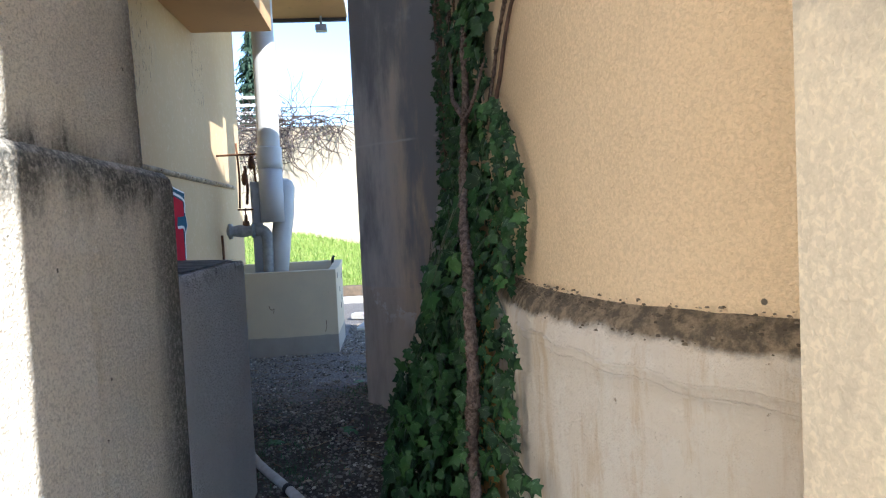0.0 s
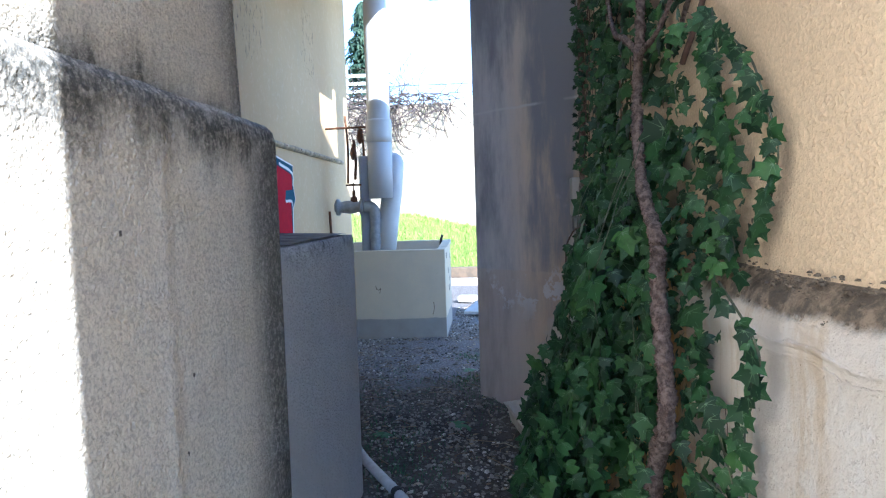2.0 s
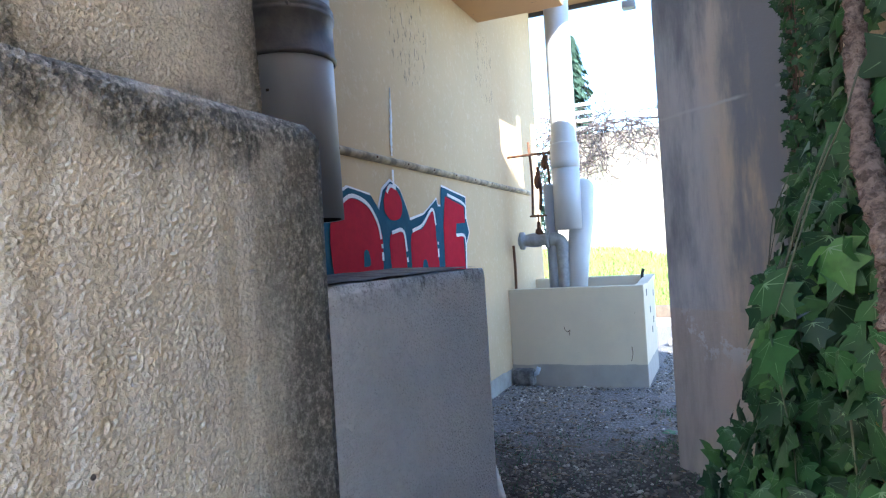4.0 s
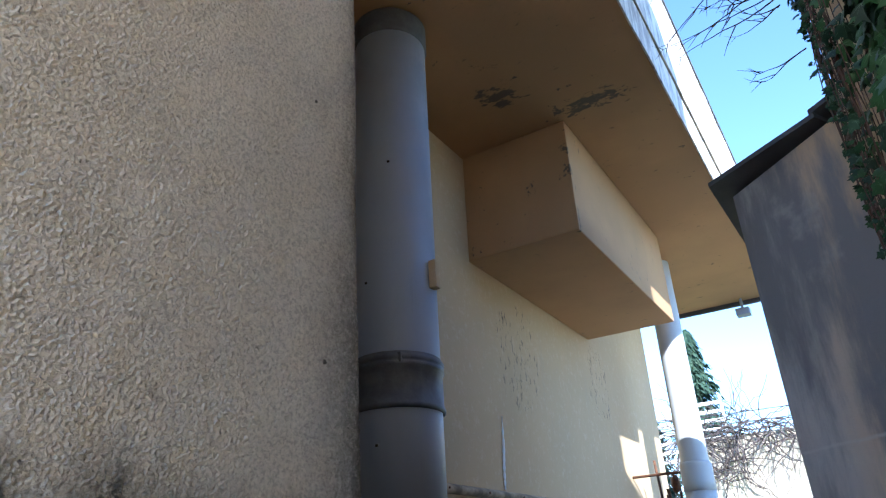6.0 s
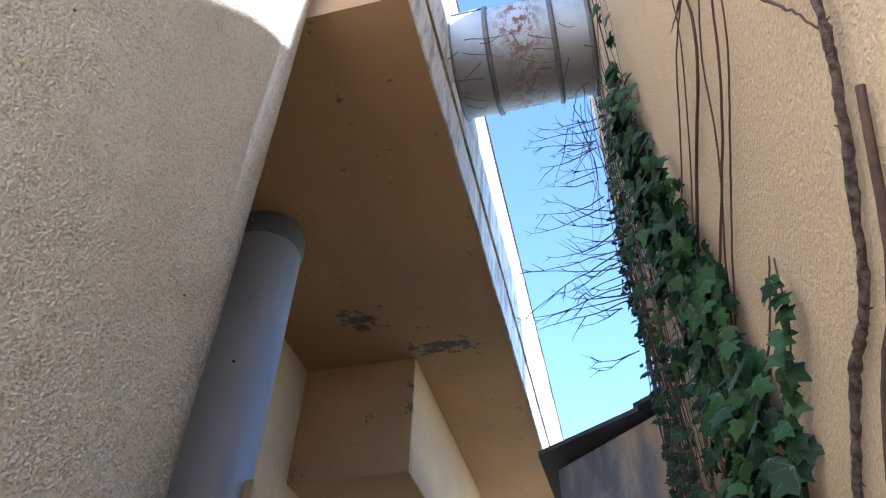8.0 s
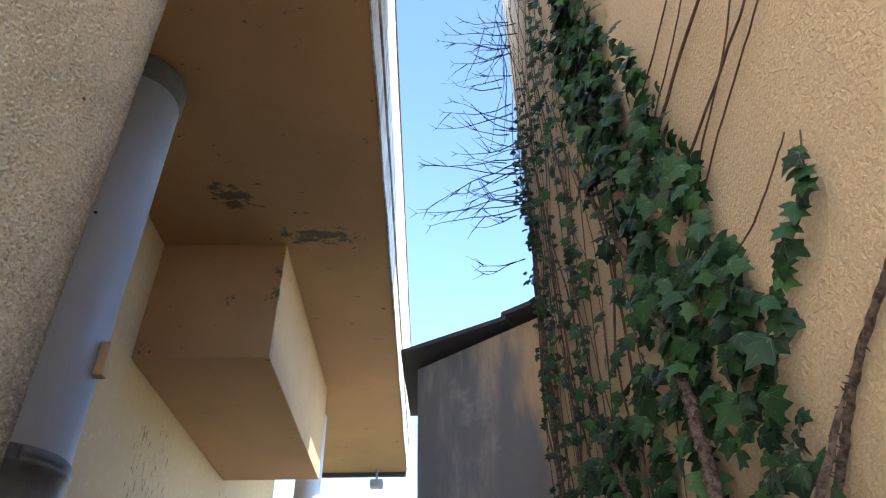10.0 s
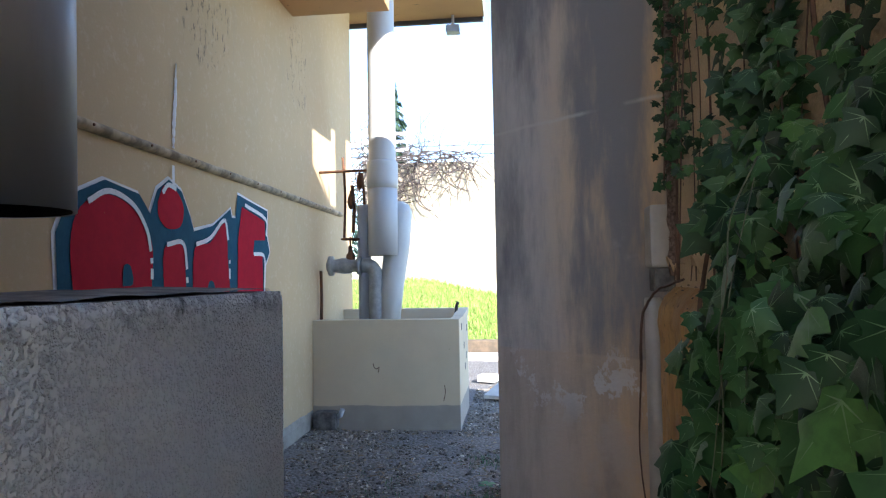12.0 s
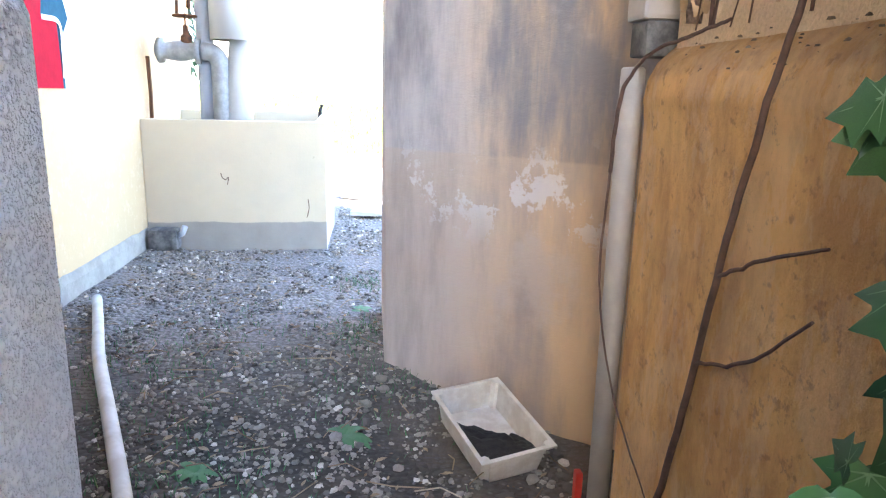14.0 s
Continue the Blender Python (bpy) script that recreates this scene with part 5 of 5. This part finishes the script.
# dry twigs that hang out into the gap
def twig_spray():
    bm = bmesh.new()

    def limb(p, d, length, r, bend, n=9):
        pts = [p]
        for i in range(n):
            d = (d + bend / n + Vector((RNG.uniform(-0.16, 0.16), RNG.uniform(-0.2, 0.2), RNG.uniform(-0.2, 0.2)))).normalized()
            pts.append(pts[-1] + d * length / n)
        add_tube(bm, pts, [r * (1 - 0.72 * i / n) for i in range(n + 1)], 4, False)
        return pts, d

    for k in range(38):
        p = Vector((RNG.uniform(0.70, 0.78), RNG.uniform(3.5, 4.12), RNG.uniform(3.35, 4.70)))
        length = 0.14 + 0.40 * RNG.random() ** 1.4
        d = Vector((-1, RNG.uniform(-0.25, 0.25), RNG.uniform(-0.75, -0.05))).normalized()
        pts, end = limb(p, d, length, 0.0042, Vector((-0.25, 0, RNG.uniform(0.1, 1.0))))
        for _ in range(RNG.randrange(1, 4)):
            i = RNG.randrange(3, len(pts) - 1)
            e = (end + Vector((RNG.uniform(-0.2, 0.3), RNG.uniform(-0.7, 0.7), RNG.uniform(-0.9, 0.9)))).normalized()
            limb(pts[i], e, RNG.uniform(0.05, 0.15), 0.0026, Vector((0, 0, RNG.uniform(-0.5, 0.6))), 4)
        for up in (-0.8, 0.7):
            limb(pts[-1], (end + Vector((0.1, 0, up))).normalized(), RNG.uniform(0.03, 0.06), 0.0018, Vector((0, 0, 0)), 2)
    for k in range(14):
        p = Vector((RNG.uniform(0.60, 0.77), RNG.uniform(3.35, 3.95), 4.66))
        limb(p, Vector((RNG.uniform(-0.15, 0.1), RNG.uniform(-0.05, 0.25), -1)).normalized(), RNG.uniform(0.3, 0.95), RNG.uniform(0.002, 0.0036), Vector((RNG.uniform(-0.3, 0.5), 0, 0)), 14)
    for k in range(34):
        p = Vector((RNG.uniform(0.05, 0.78), 3.307 + RNG.uniform(-0.3, 0.1), 4.62 + RNG.uniform(-0.03, 0.06)))
        limb(p, Vector((RNG.uniform(-1, 1), RNG.uniform(-0.3, 0.3), RNG.uniform(-0.7, 0.2))).normalized(), RNG.uniform(0.12, 0.32), 0.0028, Vector((RNG.uniform(-1.2, 1.2), 0, RNG.uniform(-0.3, 0.9))), 7)
    return bm


tagged(part("dry_twigs", twig_spray(), M_TWIG), "tangle of bare dry twigs hanging off the wall corner", "twigs", kind="stuff")

# ---- litter and plants on the ground ----
def stone_bm(bm, m4, rng):
    g = bmesh.ops.create_icosphere(bm, subdivisions=1, radius=1.0, matrix=m4)
    for v in g["verts"]:
        c0 = m4.translation
        v.co = c0 + (v.co - c0) * rng.uniform(0.75, 1.2)


STONES = []
for k in range(4):
    bm = bmesh.new()
    stone_bm(bm, Matrix(), RNG)
    me = bpy.data.meshes.new("stone")
    bm.to_mesh(me)
    bm.free()
    me.materials.append(M_STONE_OWN)
    STONES.append(me)


def in_alley(x, y):
    if y < 3.9:
        return -0.30 < x < 0.70
    if y < 5.3:
        return -1.35 < x < 0.80
    if y < 7.45:
        return -1.35 < x < 0.22
    return -0.13 < x < (0.22 if y < 6.5 else 0.9)


gravel = thing("gravel", "grey pebbles and crushed stone strewn over dark soil", "gravel", kind="stuff")
verts, faces = [], []
base = [(math.cos(a) * math.cos(b), math.sin(a) * math.cos(b), math.sin(b)) for b in (0.75, -0.2) for a in [2 * math.pi * k / 5 for k in range(5)]] + [(0, 0, 1)]
for k in range(38000):
    x, y = RNG.uniform(-1.36, 0.85), 2.6 + 7.4 * RNG.random() ** 0.85
    if not in_alley(x, y) or 0.7 * noise.noise((x * 1.9, y * 1.9, 3.3)) + 0.6 * noise.noise((x * 6, y * 6, 1.3)) < -0.15:
        continue
    s = 0.0035 + 0.0095 * RNG.random() ** 2.4
    a, fl = RNG.uniform(0, 6.28), RNG.uniform(0.5, 1.0)
    gz = ground_height(x, y)
    i0 = len(verts)
    for bx, by, bz in base:
        j = RNG.uniform(0.75, 1.25) * s
        px, py = bx * 1.3 * j, by * j
        verts.append((x + px * math.cos(a) - py * math.sin(a), y + px * math.sin(a) + py * math.cos(a), gz + 0.3 * s + bz * fl * j))
    for q in range(5):
        r = (q + 1) % 5
        faces += [(i0 + 10, i0 + q, i0 + r), (i0 + q, i0 + 5 + q, i0 + 5 + r, i0 + r)]
me = bpy.data.meshes.new("pebbles")
me.from_pydata(verts, [], faces)
me.materials.append(M_STONE)
ob = new("pebbles", me)
ob.parent = gravel
tagged(ob, "small mixed pebbles", kind="stuff")
count = 0
while count < 260:
    x, y = RNG.uniform(-0.9, 0.85), RNG.uniform(4.0, 6.2)
    if not in_alley(x, y) or (0.35 < x < 0.78 and 4.55 < y < 5.05):
        continue
    near_wall = x > 0.05 and 4.4 < y < 5.3
    s = RNG.uniform(0.014, 0.030) if near_wall and RNG.random() < 0.4 else RNG.uniform(0.006, 0.0115)
    ob = new("stone", STONES[count % 4])
    ob.parent = gravel
    ob.matrix_basis = Matrix.LocRotScale((x, y, ground_height(x, y) + 0.35 * s), Euler((RNG.uniform(-0.3, 0.3), RNG.uniform(-0.3, 0.3), RNG.uniform(0, 6.28))), Vector((s * 1.25, s, s * 0.65)))
    count += 1

verts, faces = [], []
for k in range(2300):
    x, y = RNG.uniform(-1.35, 0.85), RNG.uniform(2.4, 9.5)
    if not in_alley(x, y):
        continue
    s, a = 0.006 + 0.018 * RNG.random() ** 2, RNG.uniform(0, 6.28)
    tilt, gz = RNG.uniform(-0.5, 0.5), ground_height(x, y) + 0.012
    i0 = len(verts)
    for u, v, w in ((-1, 0, 0.15), (-0.3, 0.36, 0.3), (0.4, 0.30, 0.25), (1, 0, 0.0), (0.4, -0.30, 0.3), (-0.3, -0.36, 0.25), (0, 0, 0)):
        verts.append((x + s * (u * math.cos(a) - v * math.sin(a)), y + s * (u * math.sin(a) + v * math.cos(a)), gz + s * (w * 0.6 + tilt * v + 0.25 * abs(tilt))))
    for q in range(6):
        faces.append((i0 + 6, i0 + q, i0 + (q + 1) % 6))
me = bpy.data.meshes.new("leaf_litter")
me.from_pydata(verts, [], faces)
me.materials.append(M_DRY)
tagged(new("leaf_litter", me), "curled dry brown leaves scattered on the soil", "leaf litter", kind="stuff")

bm = bmesh.new()
for k in range(130):
    x, y = RNG.uniform(-1.3, 0.8), RNG.uniform(3.4, 6.5)
    if not in_alley(x, y):
        continue
    a, L = RNG.uniform(0, 6.28), RNG.uniform(0.05, 0.2)
    z = ground_height(x, y) + 0.016
    add_tube(bm, [(x, y, z), (x + L * 0.5 * math.cos(a), y + L * 0.5 * math.sin(a), z + 0.012), (x + L * math.cos(a + 0.3), y + L * math.sin(a + 0.3), z + 0.004)], 0.0022, 4)
tagged(part("fallen_twigs", bm, M_DRY), "thin pale broken twigs on the soil", "twigs", kind="stuff")


def blade(bm, root, d, L, w, droop, n=4):
    side = Vector((-d.y, d.x, 0)).normalized() * w
    rows = []
    for i in range(n + 1):
        t = i / n
        p = root + d * L * t + Vector((0, 0, -droop * t * t * L))
        k = math.sin(math.pi * (0.18 + 0.82 * t)) if w > 0.006 else 1 - 0.8 * t
        rows.append((bm.verts.new(p - side * k), bm.verts.new(p + side * k)))
    for a, b in zip(rows, rows[1:]):
        bm.faces.new((a[0], a[1], b[1], b[0])).smooth = True


def weed(x, y, size, count):
    t = thing("weed", "low green weed rosette in the gravel", "weed", "weeds in the gravel")
    root = Vector((x, y, ground_height(x, y) + 0.005))
    for k in range(count):
        a = 2 * math.pi * k / count + RNG.uniform(-0.25, 0.25)
        bm = bmesh.new()
        blade(bm, root, Vector((math.cos(a), math.sin(a), RNG.uniform(0.25, 0.7))).normalized(), size * RNG.uniform(0.7, 1.1), size * 0.17, 0.55)
        part("leaf", bm, M_WEED, t)


weed(0.08, 4.80, 0.12, 9)
weed(0.22, 3.45, 0.13, 7)
weed(-0.35, 4.55, 0.09, 8)
weed(0.12, 6.1, 0.10, 7)

bm = bmesh.new()
for k in range(3000):
    c0 = RNG.choice([(-0.35, 4.35, 0.2), (-0.15, 3.95, 0.15), (-0.6, 5.6, 0.3), (-0.75, 4.9, 0.3), (-0.5, 4.3, 0.25), (0.15, 5.7, 0.12), (0.2, 6.6, 0.12), (-0.9, 5.3, 0.25), (0.28, 5.15, 0.2)])
    x, y = RNG.gauss(c0[0], c0[2]), RNG.gauss(c0[1], c0[2])
    if in_alley(x, y):
        d = Vector((RNG.uniform(-0.6, 0.6), RNG.uniform(-0.6, 0.6), 1)).normalized()
        blade(bm, Vector((x, y, ground_height(x, y))), d, RNG.uniform(0.02, 0.06), 0.0022, 0.4, 3)
tagged(part("grass_tufts", bm, M_WEED), "sparse short green tufts between the stones", "grass", kind="stuff")

verts, faces = [], []
for k in range(26000):
    x, y = RNG.uniform(-6, 4.5), RNG.uniform(12.5, 15.98)
    h, a, w = RNG.uniform(0.05, 0.13), RNG.uniform(0, 6.28), RNG.uniform(0.006, 0.012)
    z = ground_height(x, y)
    lx, ly = RNG.uniform(-0.05, 0.05), RNG.uniform(-0.05, 0.05)
    i0 = len(verts)
    verts += [(x - w * math.cos(a), y - w * math.sin(a), z), (x + w * math.cos(a), y + w * math.sin(a), z), (x + lx, y + ly, z + h)]
    faces.append((i0, i0 + 1, i0 + 2))
me = bpy.data.meshes.new("lawn")
me.from_pydata(verts, [], faces)
me.materials.append(M_GRASS)
tagged(new("lawn", me), "bright sunlit lawn behind the buildings", "lawn", kind="stuff")

# curled dry leaves on the ledge by the corner
for k, (y, z, s) in enumerate(((3.98, 1.25, 0.05), (3.90, 1.245, 0.035), (3.72, 1.25, 0.045))):
    bm = bmesh.new()
    n = 9
    rows = []
    for i in range(n + 1):
        a = 3.9 * i / n
        w = s * 0.35 * math.sin(math.pi * (0.1 + 0.85 * i / n))
        p = Vector((0.765, y + s * 0.6 * math.cos(a), z + s * 0.5 + s * 0.6 * math.sin(a)))
        rows.append((bm.verts.new(p + Vector((-w, 0, 0))), bm.verts.new(p + Vector((w, 0, 0)))))
    for a, b in zip(rows, rows[1:]):
        bm.faces.new((a[0], a[1], b[1], b[0])).smooth = True
    tagged(part("curled_leaf", bm, M_DRYPALE), "pale dry leaf curled up on the ledge", "dry leaf", "curled leaves on the ledge")

# cracks
for host, pts in (
    (plinth, [(-0.3145, 1.90, 1.20), (-0.3145, 2.0, 1.195), (-0.3145, 2.12, 1.175), (-0.3145, 2.24, 1.185), (-0.3145, 2.30, 1.16), (-0.3145, 2.36, 1.195), (-0.3145, 2.5, 1.18), (-0.3145, 2.62, 1.165), (-0.3145, 2.69, 1.17)]),
    (plinth_e, [(0.7505, 2.0, 0.95), (0.7505, 1.96, 0.8), (0.7505, 1.97, 0.6), (0.7505, 1.93, 0.4)]),
):
    path = smooth_path(pts, 8)
    path = [p + Vector((0, 0.006 * noise.noise((i * 0.9, 1, 0)), 0.006 * noise.noise((i * 0.9, 5, 0)))) for i, p in enumerate(path)]
    bm = bmesh.new()
    add_tube(bm, path, [0.0009 * (0.8 + 0.9 * noise.noise((i * 0.7, 2, 2))) for i in range(len(path))], 4)
    part("crack", bm, M_STEM, host, "thin dark crack")

path = [Vector((wall_x(y) - 0.004, y, z)) for y, z in ((1.88, 1.118), (1.80, 1.112), (1.70, 1.120), (1.62, 1.106), (1.54, 1.112), (1.46, 1.100), (1.38, 1.106), (1.30, 1.092), (1.22, 1.097), (1.14, 1.088))]
for dz, r, mat, lab in ((0.003, 0.0045, M_PLINTH_E, "lifted plaster lip"), (-0.016, 0.003, M_PLINTH_E, "lifted plaster lip")):
    bm = bmesh.new()
    pts = [p + Vector((0, 0.004 * noise.noise((i * 0.9, 1, dz)), dz + 0.005 * noise.noise((i * 0.8, 5, 0)))) for i, p in enumerate(smooth_path(path, 8))]
    add_tube(bm, pts, [r * (1 + 0.5 * noise.noise((i * 0.6, 2, r * 99))) for i in range(len(pts))], 5)
    part("plaster_crack", bm, mat, plinth_e, lab)
verts, faces = [], []
for k in range(520):
    y = RNG.uniform(1.12, 2.05) if k < 400 else RNG.uniform(2.0, 4.05)
    u = RNG.random()
    x = wall_x(y) + 0.006 + 0.036 * u
    z = 1.158 + 0.066 * u
    s = 0.0015 + 0.0038 * RNG.random() ** 2
    i0 = len(verts)
    for bx, by, bz in base:
        j = RNG.uniform(0.7, 1.3) * s
        verts.append((x + bx * j, y + by * 1.4 * j, z + bz * 0.8 * j))
    for q in range(5):
        r = (q + 1) % 5
        faces += [(i0 + 10, i0 + q, i0 + r), (i0 + q, i0 + 5 + q, i0 + 5 + r, i0 + r)]
me = bpy.data.meshes.new("ledge_rubble")
me.from_pydata(verts, [], faces)
me.materials.append(M_CRUMB)
tagged(new("ledge_rubble", me), "crumbled plaster grit lying on the sloping ledge", "rubble", kind="stuff")

# ---- beyond the lawn ----
bm = bmesh.new()
for k in range(190):
    x = -2.8 + 2.3 * RNG.random() ** 1.6
    p = Vector((x, 15.93, 3.92))
    p.z -= 1.0 * RNG.random() ** 1.7 * (1 if x < -1.7 else 0.4)
    d = Vector((RNG.uniform(-0.9, 1.0), RNG.uniform(-0.3, 0.0), RNG.uniform(-0.6, 0.5))).normalized()
    pts = [p]
    for i in range(7):
        d = (d + Vector((RNG.uniform(-0.7, 0.7), RNG.uniform(-0.1, 0.06), RNG.uniform(-0.7, 0.5)))).normalized()
        q = pts[-1] + d * 0.17
        q.y = min(q.y, 15.97) if q.z < 3.75 else q.y
        pts.append(q)
    add_tube(bm, pts, [0.012, 0.011, 0.010, 0.009, 0.008, 0.007, 0.005, 0.004], 4, False)
tagged(part("dead_creeper", bm, M_TWIG), "brown leafless creeper hanging over the garden wall", "creeper", kind="stuff")


def conifer(x, y, h, r):
    t = thing("conifer", "tall dark blue-green conifer behind the garden wall", "tree")
    bm = bmesh.new()
    add_tube(bm, [(x, y, 0), (x + 0.05, y, h * 0.5), (x, y, h)], [0.22, 0.14, 0.02], 8)
    part("trunk", bm, M_BARK, t)
    bm = bmesh.new()
    for k in range(1300):
        u = RNG.random() ** 0.75
        z = h * (0.22 + 0.78 * u)
        a = RNG.uniform(0, 6.28)
        reach = r * (1.02 - u) * RNG.uniform(0.35, 1.1) + 0.06
        tip = Vector((x + reach * math.cos(a), y + reach * math.sin(a), z - 0.18 * reach))
        root = Vector((x, y, z + 0.12))
        d = (tip - root).normalized()
        for j in range(5):
            q = root.lerp(tip, 0.35 + 0.16 * j)
            e = (d + Vector((RNG.uniform(-0.7, 0.7), RNG.uniform(-0.7, 0.7), RNG.uniform(-0.5, 0.3)))).normalized()
            blade(bm, q, e, RNG.uniform(0.16, 0.32), 0.045, 0.4, 2)
    tagged(part("crown", bm, M_CONIFER, t, "feathery crown with gaps"), kind="stuff")


conifer(-4.45, 27.0, 9.4, 2.3)
conifer(-7.0, 29.0, 7.5, 1.6)
conifer(1.3, 34.0, 8.0, 1.2)


def slatted_fence():
    t = thing("slatted_fence", "pale slatted railing seen over the garden wall", "fence")
    for k in range(4):
        part("post", box(-5.4 + 1.05 * k, -5.34 + 1.05 * k, 18.0, 18.06, 0.2, 4.95, 0.008), M_RAIL, t)
    for k in range(7):
        part("slat", box(-5.4, -2.2, 17.96, 17.995, 3.55 + 0.2 * k, 3.63 + 0.2 * k, 0.006), M_RAIL, t)


slatted_fence()
for dz, sag in ((5.1, 0.25), (4.8, 0.2)):
    bm = bmesh.new()
    pts = [(-14 + 28 * i / 12, 20.0, dz - sag * math.sin(math.pi * i / 12)) for i in range(13)]
    add_tube(bm, pts, 0.012, 5)
    tagged(part("overhead_cable", bm, M_CABLE), "thin dark cable strung across the sky", "cable", "overhead cables")
for x in (-14, 14):
    bm = lathe([(0.13, 0.0), (0.11, 3), (0.09, 6.2), (0.001, 6.22)], 12, (x, 20.0, 0))
    tagged(part("utility_pole", bm, M_BARK), "round wooden pole carrying the cables", "pole", "cable poles")
